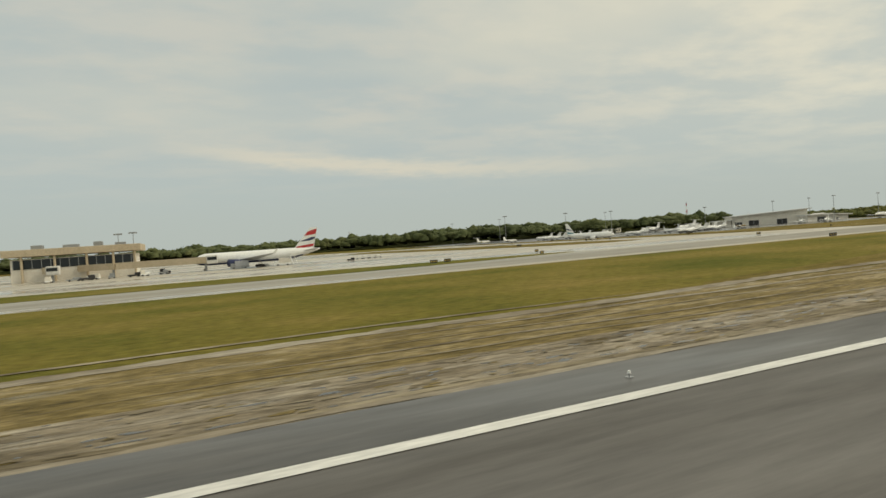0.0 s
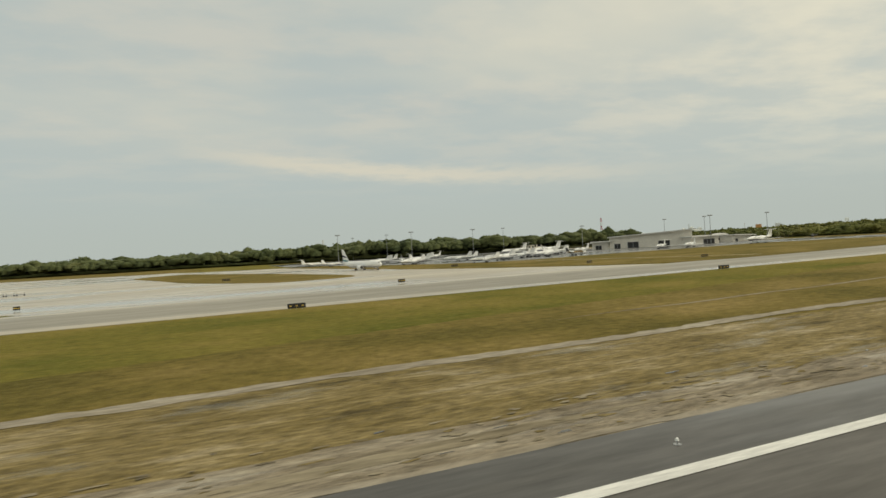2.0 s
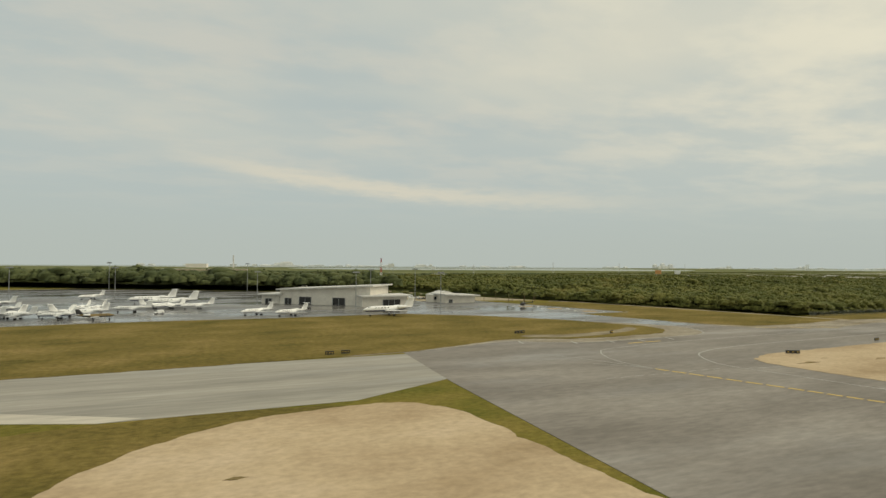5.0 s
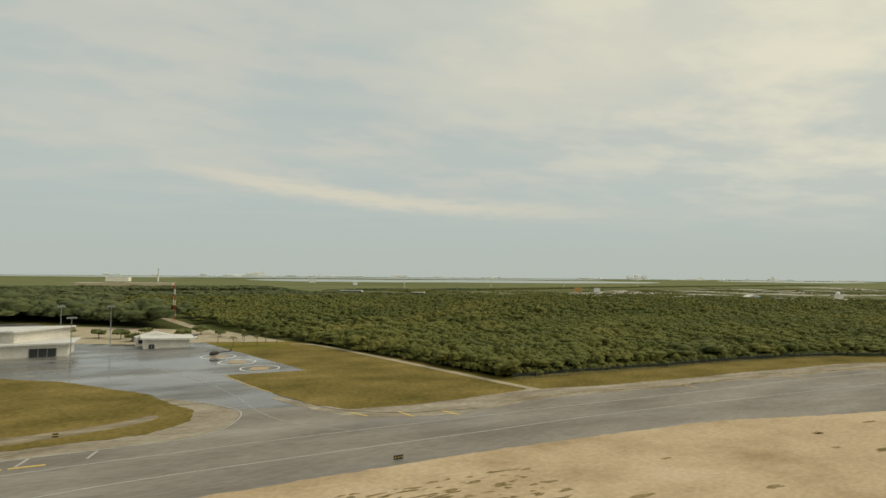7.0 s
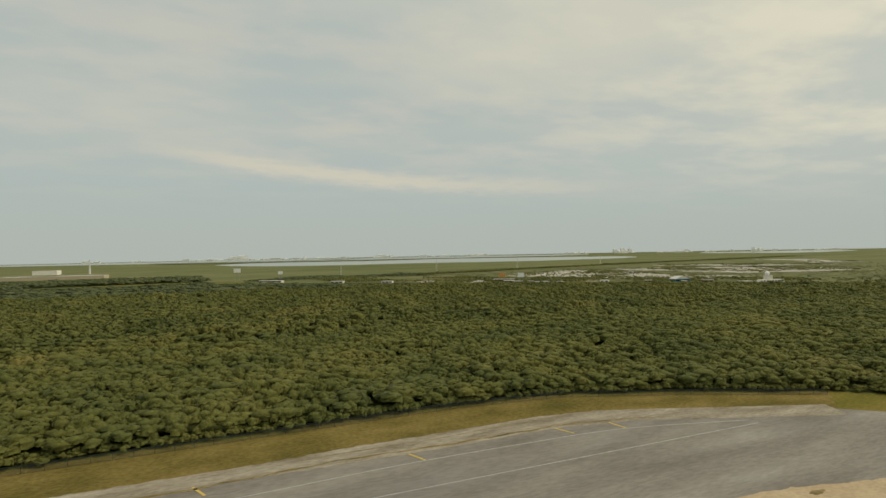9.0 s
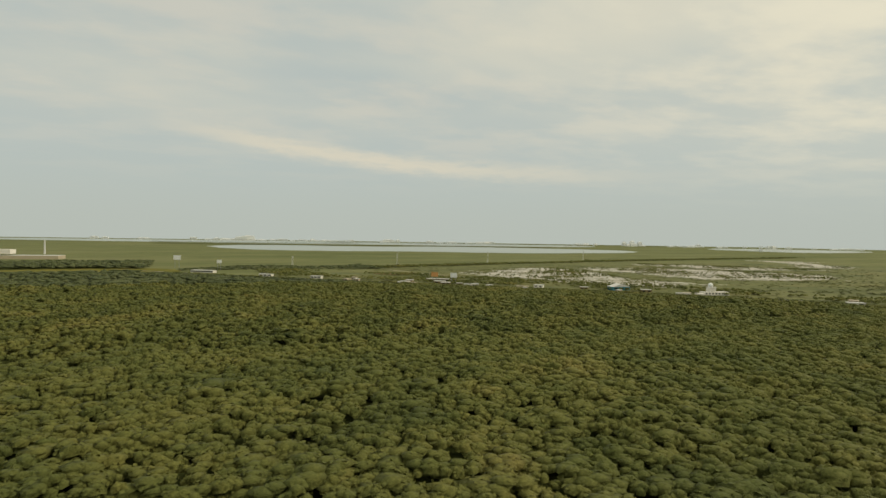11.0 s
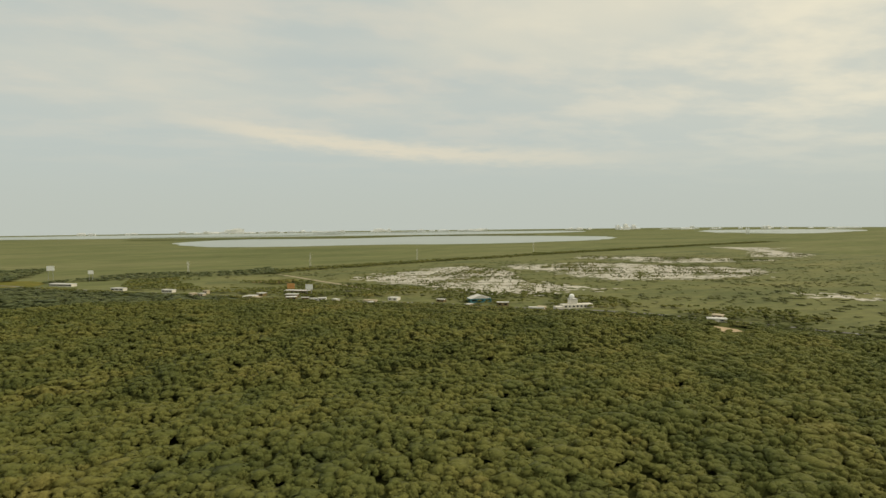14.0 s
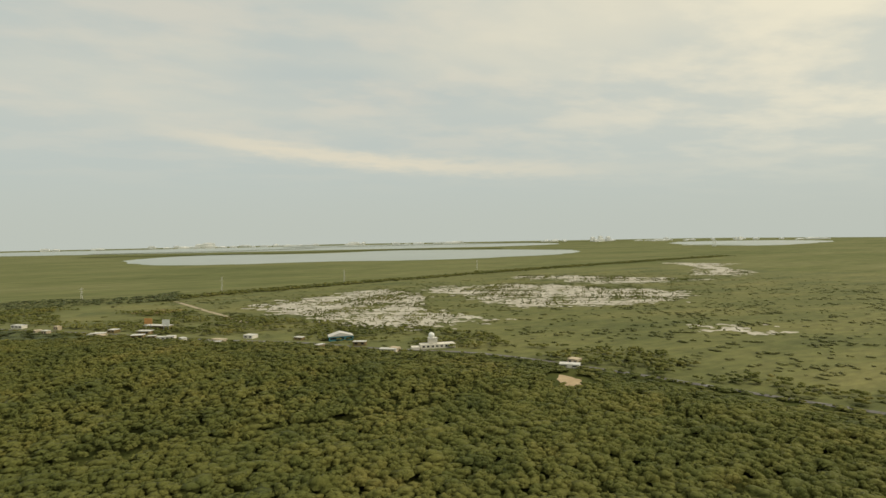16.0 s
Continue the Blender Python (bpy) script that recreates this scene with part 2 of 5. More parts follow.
M["metal"] = plain("bare_metal", (0.45, 0.45, 0.45), 0.35, 0.8)
M["rubber"] = plain("tyre_rubber", (0.02, 0.02, 0.02), 0.8)
M["glass"] = plain("dark_glass", (0.02, 0.025, 0.03), 0.08)
M["teal"] = plain("teal_paint", (0.06, 0.22, 0.26), 0.35)
M["wall"] = material("white_render", [(0.68, 0.64, 0.56), (0.80, 0.76, 0.67)], 0.2, 0.85)
M["beige"] = material("beige_panels", [(0.46, 0.38, 0.26), (0.55, 0.46, 0.33)], 0.2, 0.8)
M["roof"] = material("pale_roof", [(0.55, 0.54, 0.51), (0.68, 0.67, 0.63)], 0.15, 0.7)
# Dark paint of vehicles; also the shade inside hangar doorways and engine intakes.
M["dark"] = plain("dark_paint_and_shade", (0.035, 0.035, 0.035), 0.7)
M["galv"] = plain("galvanised_steel", (0.33, 0.34, 0.34), 0.5, 0.5)
M["sign_black"] = plain("sign_black", (0.02, 0.02, 0.02), 0.5)
M["orange"] = plain("orange_board", (0.60, 0.30, 0.10), 0.6)
# The haze over the far shore is put into these two pale colours.
M["city"] = plain("hazy_render", (0.86, 0.87, 0.85), 0.9, vary=0.05)
M["city_glass"] = plain("hazy_glazing", (0.62, 0.66, 0.68), 0.6)
M["path"] = material("dirt_road", [(0.34, 0.29, 0.20), (0.46, 0.40, 0.29)], 0.1, 0.95, spec=0.05)
M["brown"] = material("bare_earth", [(0.150, 0.118, 0.050), (0.225, 0.170, 0.082), (0.33, 0.25, 0.14)], 0.12, 0.95, detail=11, fine=1.0, bump=0.6, bumpscale=2.0, spec=0.05, contrast=0.35)


# ---------------------------------------------------------------- builders
def ob_from(name, bm, mat, parent=None, label="", smooth=False):
    """Link a bmesh, given in airfield metres, as one mesh object."""
    for v in bm.verts:
        v.co *= U
    bmesh.ops.recalc_face_normals(bm, faces=bm.faces)
    me = bpy.data.meshes.new(name)
    bm.to_mesh(me)
    bm.free()
    me.materials.append(M[mat])
    if smooth:
        me.shade_smooth()
    ob = new(name, me)
    if parent:
        ob.parent = parent
    if label:
        tagged(ob, label)
    return ob


def part(name, bm, mat, parent, label="", smooth=False):
    return ob_from(name, bm, mat, parent, label, smooth)


def empty(name, label, category, group="", kind=""):
    e = new(name)
    e.empty_display_size = 0.2
    return tagged(e, label, category, group, kind)


def at(x, y, z=0.0, turn=0.0):
    return pose(x * U, y * U, z * U, 0, 0, turn)


def box(bm, x0, x1, y0, y1, z0, z1, bev=0.0):
    c = Vector(((x0 + x1) / 2, (y0 + y1) / 2, (z0 + z1) / 2))
    g = bmesh.ops.create_cube(bm, size=1.0, matrix=Matrix.LocRotScale(c, None, (x1 - x0, y1 - y0, z1 - z0)))
    if bev:
        edges = {e for v in g["verts"] for e in v.link_edges}
        bmesh.ops.bevel(bm, geom=list(edges), offset=bev, segments=2, affect="EDGES", profile=0.6)
    return bm


def boxes(*specs, bev=0.0):
    bm = bmesh.new()
    for s in specs:
        box(bm, *s, bev=bev)
    return bm


def tube(bm, a, b, r0, r1=None, n=10):
    a, b = Vector(a), Vector(b)
    m = Matrix.Translation((a + b) / 2) @ (b - a).to_track_quat("Z", "Y").to_matrix().to_4x4()
    bmesh.ops.create_cone(bm, cap_ends=True, segments=n, radius1=r0, radius2=r0 if r1 is None else r1, depth=(b - a).length, matrix=m)
    return bm


def tubes(*specs, n=10):
    bm = bmesh.new()
    for s in specs:
        tube(bm, *s, n=n)
    return bm


def loft(rings, close=True):
    """Skin a row of rings (lists of points of equal length)."""
    bm = bmesh.new()
    rows = [[bm.verts.new(p) for p in r] for r in rings]
    n = len(rows[0])
    for a, b in zip(rows, rows[1:]):
        for i in range(n):
            bm.faces.new((a[i], a[(i + 1) % n], b[(i + 1) % n], b[i]))
    if close:
        bm.faces.new(rows[0])
        bm.faces.new(rows[-1])
    return bm


def ring(x, r, zc=0.0, n=14, sy=1.0, sz=1.0, yc=0.0):
    return [(x, yc + math.cos(2 * math.pi * i / n) * r * sy, zc + math.sin(2 * math.pi * i / n) * r * sz) for i in range(n)]


def foil(root, tip, chord0, chord1, thick, normal_axis=2, n=5):
    """A tapered wing between two leading-edge points; chords run along -x."""
    rings = []
    for k in range(n):
        f = k / (n - 1)
        p = [root[i] + (tip[i] - root[i]) * f for i in range(3)]
        c = chord0 + (chord1 - chord0) * f
        th = thick * (1 - 0.75 * f)
        r = []
        for u, h in ((0, 0), (0.12, 0.8), (0.4, 1.0), (0.75, 0.5), (1, 0.05), (0.75, -0.35), (0.4, -0.6), (0.12, -0.55)):
            q = [p[0] - u * c, p[1], p[2]]
            q[normal_axis] += h * th / 2
            r.append(tuple(q))
        rings.append(r)
    return loft(rings)


def smooth_outline(pts, steps=5):
    out = []
    n = len(pts)
    for i in range(n):
        p0, p1, p2, p3 = (Vector(pts[(i + k - 1) % n]) for k in range(4))
        for s in range(steps):
            t = s / steps
            out.append(0.5 * (2 * p1 + (p2 - p0) * t + (2 * p0 - 5 * p1 + 4 * p2 - p3) * t * t + (3 * p1 - p0 - 3 * p2 + p3) * t ** 3))
    return out


def sheet(name, pts, z, mat, label, category, curved=False, depth=0.3, rough=0.0):
    """A paved or planted area: a slab with a real edge, uneven by rough metres."""
    if curved:
        pts = smooth_outline(pts, 12 if rough > 5 else 5)
    if rough:
        out = []
        for p, q in zip(pts, list(pts[1:]) + [pts[0]]):
            p, q = Vector(p), Vector(q)
            n = max(1, min(40, int((q - p).length / (rough * 1.5))))
            nrm = Vector((-(q - p).y, (q - p).x)).normalized()
            for i in range(n):
                c = p + (q - p) * i / n
                out.append(c + nrm * rough * (noise.noise((c.x / rough * 0.23, c.y / rough * 0.23, 1.7)) + 0.5 * noise.noise((c.x / rough * 0.7, c.y / rough * 0.7, 4.1))))
        pts = out
    bm = bmesh.new()
    top = [bm.verts.new((p[0], p[1], z)) for p in pts]
    bot = [bm.verts.new((p[0], p[1], z - depth)) for p in pts]
    bm.faces.new(top)
    for i in range(len(top)):
        j = (i + 1) % len(top)
        bm.faces.new((top[i], bot[i], bot[j], top[j]))
    ob = ob_from(name, bm, mat)
    return tagged(ob, label, category, kind="structure")


def stripe(name, pts, width, z, mat, label, kind="structure", category="marking"):
    """A painted or trodden band along a row of points."""
    bm = bmesh.new()
    left, right = [], []
    for i, p in enumerate(pts):
        p = Vector(p)
        d = (Vector(pts[min(i + 1, len(pts) - 1)]) - Vector(pts[max(i - 1, 0)])).normalized()
        nrm = Vector((-d.y, d.x)) * width / 2
        left.append(bm.verts.new((p.x + nrm.x, p.y + nrm.y, z)))
        right.append(bm.verts.new((p.x - nrm.x, p.y - nrm.y, z)))
    for i in range(len(pts) - 1):
        bm.faces.new((left[i], left[i + 1], right[i + 1], right[i]))
    return tagged(ob_from(name, bm, mat), label, category, kind=kind)


def curve_pts(pts, steps=6):
    out = []
    for i in range(len(pts) - 1):
        p0, p1, p2, p3 = (Vector(pts[max(0, min(len(pts) - 1, i + k - 1))]) for k in range(4))
        for s in range(steps):
            t = s / steps
            out.append(0.5 * (2 * p1 + (p2 - p0) * t + (2 * p0 - 5 * p1 + 4 * p2 - p3) * t * t + (3 * p1 - p0 - 3 * p2 + p3) * t ** 3))
    return out + [Vector(pts[-1])]


def ragged(name, x0, x1, mid, width, z, mat, label, seed):
    """A broken, uneven band along the runway."""
    r = random.Random(seed)
    bm = bmesh.new()
    x, prev, w = x0, None, width
    while x < x1:
        w += (width * r.uniform(0.45, 1.25) - w) * 0.5
        end = min(1.0, (x - x0) / 30, (x1 - x) / 30)
        c = mid(x) + r.uniform(-0.08, 0.08) * width
        cur = (bm.verts.new((x, c - w * end / 2, z)), bm.verts.new((x, c + w * end / 2, z)))
        if prev:
            bm.faces.new((prev[0], cur[0], cur[1], prev[1]))
        prev = cur
        x += r.uniform(0.8, 2.2)
    return tagged(ob_from(name, bm, mat), label, "verge", kind="structure")


# ---------------------------------------------------------------- ground, runway, taxiways, aprons
sheet("ground", [(-12500, -12500), (12500, -12500), (12500, 12500), (-12500, 12500)], 0.0, "mangrove", "flat green coastal land reaching the horizon", "ground", depth=2)
sheet("grass_field", [(-3000, -400), (1250, -400), (1140, 40), (1110, 110), (1070, 152), (1012, 186), (965, 208), (920, 216), (760, 217), (700, 385), (520, 600), (330, 725), (160, 850), (-600, 1150), (-3000, 1150)], 0.05, "ground", "mown green and yellow airfield grass beside the runway", "grass", rough=0.8)
sheet("runway", [(-3000, -26.5), (1250, -26.5), (1250, 26.5), (-3000, 26.5)], 0.14, "asphalt", "grey damp asphalt runway with a dark shoulder", "runway")
stripe("runway_edge_line", [(-3000, 20.7), (1240, 20.7)], 0.9, 0.18, "white_paint", "white painted line along the runway edge")
sheet("muddy_verge", [(-3000, 24), (420, 24), (415, 40), (330, 49), (200, 51), (60, 50), (-20, 48), (-3000, 48)], 0.09, "mud", "wet brown mud and trodden grass beside the runway", "verge", rough=0.8)
sheet("dry_field", [(60, 52), (200, 50), (330, 48), (460, 40), (485, 60), (480, 100), (440, 112), (330, 98), (260, 86), (200, 78), (120, 64)], 0.075, "dry_grass", "brown and yellow dry grass near the runway", "grass", curved=True, rough=0.8)
sheet("gravelly_verge", [(-400, 24), (410, 24), (414, 28), (330, 31.5), (200, 32.5), (60, 34.5), (0, 34), (-400, 35)], 0.115, "rough_mud", "rough wet gravel and mud beside the runway shoulder", "verge", rough=0.8)
ragged("gravel_strip", -300, 345, lambda x: 48.3 + 3.4 * max(0.0, min(1.0, (x - 30) / 60)) + 0.7 * math.sin(x * 0.03) + 0.4 * math.sin(x * 0.11), 2.6, 0.125, "kerb", "pale gravel strip between mud and grass", 1)
ragged("gravel_strip", 215, 330, lambda x: 68.5 + (x - 225) * 0.045 + 0.3 * math.sin(x * 0.2), 1.1, 0.12, "gravel", "pale worn gravel streak in the grass", 2)
ragged("gravel_strip", -320, 390, lambda x: 26.9 + 0.15 * math.sin(x * 0.3), 0.8, 0.150, "kerb", "pale ragged edge of broken asphalt and sand", 3)
ragged("gravel_strip", -120, 55, lambda x: 52.6 + 0.5 * math.sin(x * 0.09), 0.9, 0.125, "gravel", "thin pale gravel streak beside the grass", 4)
ragged("gravel_strip", 30, 210, lambda x: 29.6 + 0.8 * math.sin(x * 0.07), 1.6, 0.130, "gravel", "pale sandy streak in the muddy verge", 5)
sheet("dry_field", [(262, 45), (290, 38), (330, 35), (405, 33), (412, 40), (330, 48.8), (285, 49.4)], 0.12, "dry_grass", "brown trodden grass on the drier verge", "grass", curved=True, depth=0.04, rough=1.6)
for mid_y, width, seed, mat in ((28.2, 0.7, 11, "gravel"), (31.6, 0.6, 12, "kerb"), (33.4, 0.8, 13, "rough_mud"), (36.2, 0.5, 14, "gravel"), (39.5, 0.6, 15, "rough_mud"), (42.6, 0.5, 16, "gravel"), (45.6, 0.9, 17, "kerb")):
    ragged("gravel_strip", -110 + 7 * seed, 70 + 16 * (seed % 5), lambda x: mid_y + 0.6 * math.sin(x * 0.05 + seed) + 0.25 * math.sin(x * 0.23 + seed), width, 0.118 + 0.0012 * seed, mat, "thin broken pale streak in the muddy verge", seed)
sheet("runway_shoulder", [(-3000, 21.2), (1250, 21.2), (1250, 26.5), (-3000, 26.5)], 0.152, "shoulder", "dark damp asphalt shoulder of the runway", "runway", depth=0.1)
sheet("taxiway", [(-3000, 123), (400, 123), (425, 112), (470, 112), (505, 130), (505, 165), (-3000, 160)], 0.11, "taxi_pale", "long grey asphalt taxiway", "taxiway")
sheet("taxiway_shoulder", [(-900, 122.6), (398, 122.6), (405, 119.8), (425, 112), (432, 113), (402, 129), (-900, 129)], 0.13, "concrete", "paler worn shoulder along the taxiway", "taxiway")
sheet("apron_concrete", [(-700, 158), (330, 158), (318, 180), (270, 285), (228, 500), (160, 560), (120, 640), (60, 720), (-700, 760)], 0.10, "concrete", "broad pale wet concrete apron", "apron")
sheet("grass_island", [(-300, 160), (0, 160), (60, 161), (100, 166), (126, 171.5), (100, 180), (60, 186), (0, 190), (-300, 195)], 0.20, "grass", "thin tapering strip of grass between taxiway and apron", "grass", curved=True, rough=0.8)
sheet("grass_island", [(118, 475), (140, 385), (162, 305), (190, 254), (206, 243), (232, 254), (222, 310), (205, 372), (175, 450), (148, 508)], 0.20, "dry_grass", "rounded yellowed grass island in the apron", "grass", curved=True, rough=0.8)
sheet("grass_island", [(60, 640), (134, 617), (160, 680), (100, 900), (-200, 1000), (-300, 800), (-60, 720)], 0.20, "dry_grass", "far yellowed grass area behind the apron", "grass", curved=True, rough=0.8)
sheet("bizjet_apron", [(236, 490), (306, 322), (340, 290), (415, 296), (546, 298), (585, 272), (615, 236), (628, 190), (622, 166), (690, 166), (667, 194), (643, 268), (678, 268), (655, 346), (640, 400), (585, 470), (518, 590), (326, 715), (230, 700)], 0.115, "wet", "dark wet asphalt parking apron", "apron")
sheet("grass_island", [(228, 492), (246, 400), (268, 283), (290, 228), (314, 182), (336, 165), (364, 161), (430, 163), (505, 169), (542, 183), (556, 182), (570, 176), (584, 175.3), (603, 177), (616, 178.5), (627, 189), (628.5, 204), (622, 216), (611, 241), (581, 277), (546, 302), (480, 298), (415, 300), (350, 294), (322, 305), (300, 340), (280, 400), (256, 487)], 0.22, "dry_grass", "large yellow-green grass island beside the parking apron", "grass", rough=0.8)
sheet("island_shoulder", smooth_outline([(480, 166.5), (515, 171), (542, 179), (552, 173.5), (568, 167.2), (584, 166.8), (606, 168.2), (625, 170), (636, 178), (641.5, 194), (637, 206), (627, 219), (615, 226), (600, 195), (545, 196), (500, 180)], 4), 0.15, "kerb", "pale concrete shoulder round the grass island", "shoulder")
sheet("bare_earth", [(555, 187), (560, 192), (577, 188), (603, 193.5), (617, 201), (615, 193), (594, 184), (571, 180.5)], 0.245, "gravel", "bare sandy scar at the tip of the grass island", "earth", curved=True, depth=0.1, rough=0.6)
stripe("gravel_strip", [(330, 290), (350, 250), (372, 200), (386, 172)], 2.5, 0.25, "path", "worn dirt track across the grass island", category="track")
sheet("connector_taxiway", [(490, 26), (640, 26), (645, 100), (760, 98), (860, 92), (950, 84), (1000, 70), (1025, 52), (1036, 26), (1104, 26), (1098, 60), (1080, 98), (1040, 138), (990, 162), (945, 175), (860, 179), (752, 184), (690, 178), (667, 194), (640, 200), (622, 216), (600, 192), (560, 190), (520, 178), (500, 172), (495, 120)], 0.12, "taxi", "grey asphalt taxiway bend joining the runway", "taxiway")
sheet("sand_patch", [(594, 28), (640, 28), (900, 28), (1040, 28), (1030, 60), (1000, 84), (950, 98), (860, 108), (810, 118), (780, 125), (760, 127), (700, 128), (640, 125.5), (602, 123), (591, 118), (588.5, 111.5), (589.5, 94), (592, 78)], 0.20, "sand", "bare pale orange sand beside the taxiway", "sand", rough=0.8)
rp = random.Random(8)
for i in range(60):
    px, py = (rp.uniform(600, 960), rp.uniform(40, 116)) if i < 58 else (rp.uniform(435, 480), rp.uniform(35, 95))
    if px < 640 and py > 112:
        py -= 15
    pr = rp.uniform(0.3, 1.3)
    if px > 820:
        py = min(py, 92)
    sheet("grass_patch", [(px + math.cos(a * 0.7) * pr * rp.uniform(1.2, 4.0), py + math.sin(a * 0.7) * pr * rp.uniform(0.4, 1.1)) for a in range(9)], 0.23, "brown", "small patch of thin brown grass on sand", "grass", curved=True, depth=0.05, rough=0.35)
sheet("sand_patch", [(430, 28), (486, 28), (488, 70), (484, 100), (470, 108), (440, 100), (420, 70)], 0.20, "sand", "bare pale orange sand beside the taxiway", "sand", curved=True, rough=0.8)
sheet("pale_kerb_strip", [(656, 216), (664, 199), (674, 188), (697, 185), (719, 187), (748, 190.5), (779, 185.5), (835, 183.6), (857, 184.8), (898, 184), (935, 183.5), (959, 179.5), (990, 166), (1045, 141), (1038, 128), (984, 152.5), (969, 160), (937, 168), (913, 169), (890, 168.8), (853, 171), (821, 173), (803, 172), (780, 173), (745, 174), (720, 169), (705, 165.8), (694, 167.6), (678, 172.5), (668, 181.5), (662, 194), (654, 212)], 0.17, "kerb", "broken pale concrete strip along the taxiway edge", "kerb", rough=0.7)
ragged("mud_streak", 716, 985, lambda x: float(np.interp(x, [716, 745, 766, 806, 854, 891, 938, 965, 985], [171.5, 177, 178.5, 172.5, 174.8, 171.6, 170.6, 164.5, 156])) + 0.3 * math.sin(x * 0.4), 1.5, 0.185, "mud", "dark muddy streak along the broken taxiway edge", 6)
ragged("mud_streak", 830, 950, lambda x: 179.6 + 0.8 * math.sin(x * 0.09), 0.6, 0.185, "mud", "dark crack line in the broken concrete strip", 7)
stripe("taxiway_edge_line", curve_pts([(700, 160.5), (760, 161), (826, 161), (868, 162), (907, 160.5), (952, 156.5), (1000, 142)]), 0.45, 0.16, "pale_paint", "pale worn line along the taxiway edge")
sheet("grass_field", [(655, 346), (672, 356), (695, 362), (703, 368), (735, 280), (743, 219), (747, 190), (719, 185.4), (697, 183.2), (675, 185.6), (666, 196.5), (658, 215), (643, 268), (678, 268)], 0.20, "dry_grass", "yellow-brown mown grass field beside the helipads", "grass", rough=0.8)
sheet("grass_verge", [(752, 184), (900, 180), (955, 176), (990, 162), (1045, 136), (1066, 152), (1008, 184), (962, 205), (912, 213), (754, 214)], 0.08, "dry_grass", "olive brown grass strip before the fence", "grass", rough=0.8)
stripe("service_road", curve_pts([(690, 372), (704, 361), (722, 300), (738, 240), (747, 205), (752, 188)]), 4.0, 0.22, "path", "pale dirt perimeter road along the forest", category="road")
sheet("helipad_apron", [(612, 350), (655, 346), (678, 268), (643, 268), (625, 270), (612, 300)], 0.135, "wet", "blue-grey wet asphalt helicopter apron", "apron")

# taxiway, apron and helipad markings
stripe("taxiway_edge_line", [(-800, 126.5), (395, 126.5)], 0.35, 0.15, "pale_paint", "thin worn line along the taxiway edge")
stripe("taxiway_centre_line", curve_pts([(551.8, 117.3), (551.2, 125), (551.3, 130), (553, 137), (558, 146), (566, 151), (599, 156), (650, 159), (700, 160.5)]), 0.4, 0.16, "pale_paint", "thin pale centre line curving along the taxiway")
stripe("taxiway_centre_line", [(541.8, 129.3), (546, 126), (549.1, 122.5), (551.8, 117.3)], 0.35, 0.158, "pale_paint", "thin pale lead-in line on the taxiway")
stripe("taxiway_centre_line", [(538, 150), (543.6, 139.3), (547.4, 130.1), (551, 119)], 0.35, 0.164, "pale_paint", "thin pale lead-in line on the taxiway")
for i in range(15):
    dash = [Vector((570.5, 60)).lerp(Vector((562.7, 85.6)), i / 7.5) if i < 7.5 else Vector((562.7, 85.6)).lerp(Vector((551.8, 117.3)), (i - 7.5) / 7.5) for i in (i, i + 0.82)]
    stripe("taxiway_mark", dash, 0.95, 0.168, "yellow_paint", "yellow painted dash of the runway exit line")
for a, b in (((580.5, 159.0), (587.8, 159.6)), ((588.9, 159.6), (596, 159.8))):
    stripe("taxiway_mark", [a, b], 1.0, 0.168, "yellow_paint", "yellow painted dash on the taxiway bend")
for i in range(9):
    stripe("taxiway_edge_line", [(531 + i * 4.4, 110.6), (533.8 + i * 4.4, 110.7)], 0.28, 0.156, "pale_paint", "short dash of a worn pale seam line")
for a, b in (((576.2, 108.1), (587, 106)), ((581, 78.8), (591, 78))):
    stripe("taxiway_edge_line", [a, b], 0.35, 0.164, "pale_paint", "short pale line across the taxiway shoulder")
stripe("taxiway_edge_line", curve_pts([(583.5, 60), (581, 78.6), (578, 95), (574.6, 112), (576.5, 121), (584, 131.5), (597, 137.3), (618, 140.5), (645, 142), (693, 144), (780, 146), (1000, 138)]), 0.45, 0.16, "pale_paint", "pale curved line along the taxiway bend")
stripe("taxiway_edge_line", curve_pts([(500, 167), (542, 179), (552, 173), (568, 166.8), (584, 166.4), (606, 167.8), (626, 169.6), (636.6, 178), (642.2, 194), (637.4, 206.5), (628, 219)]), 0.45, 0.175, "pale_paint", "pale line round the end of the grass island")
stripe("taxiway_edge_line", curve_pts([(643, 268), (650, 240), (663, 204), (672, 186), (690, 174), (715, 170)]), 0.5, 0.17, "yellow_paint", "yellow line along the grass field edge")
stripe("taxiway_edge_line", [(643, 268), (678, 268), (655, 345)], 0.5, 0.18, "pale_paint", "pale line round the helipad apron")
stripe("taxiway_centre_line", curve_pts([(600, 330), (628, 270), (641, 230), (650, 185), (668, 160)]), 0.3, 0.17, "pale_paint", "thin pale guide line on the dark apron")
for x, y, q in ((813.5, 170.5, -70), (876.5, 166, -72), (933, 164.5, -74), (953.7, 160.5, -85), (704, 168, -70), (690, 172, -75), (676, 178, -60)):
    d = Vector((math.cos(radians(q)), math.sin(radians(q)))) * 4
    stripe("taxiway_mark", [(x - d.x, y - d.y), (x + d.x, y + d.y)], 0.8, 0.185, "yellow_paint", "short yellow painted bar across the taxiway shoulder")
for x, y in ((563, 167.5), (577, 165), (545, 174), (590, 163.5), (604, 164)):
    stripe("taxiway_mark", [(x, y - 3), (x + 1.5, y + 3)], 0.7, 0.185, "pale_paint", "short pale painted bar across the shoulder")


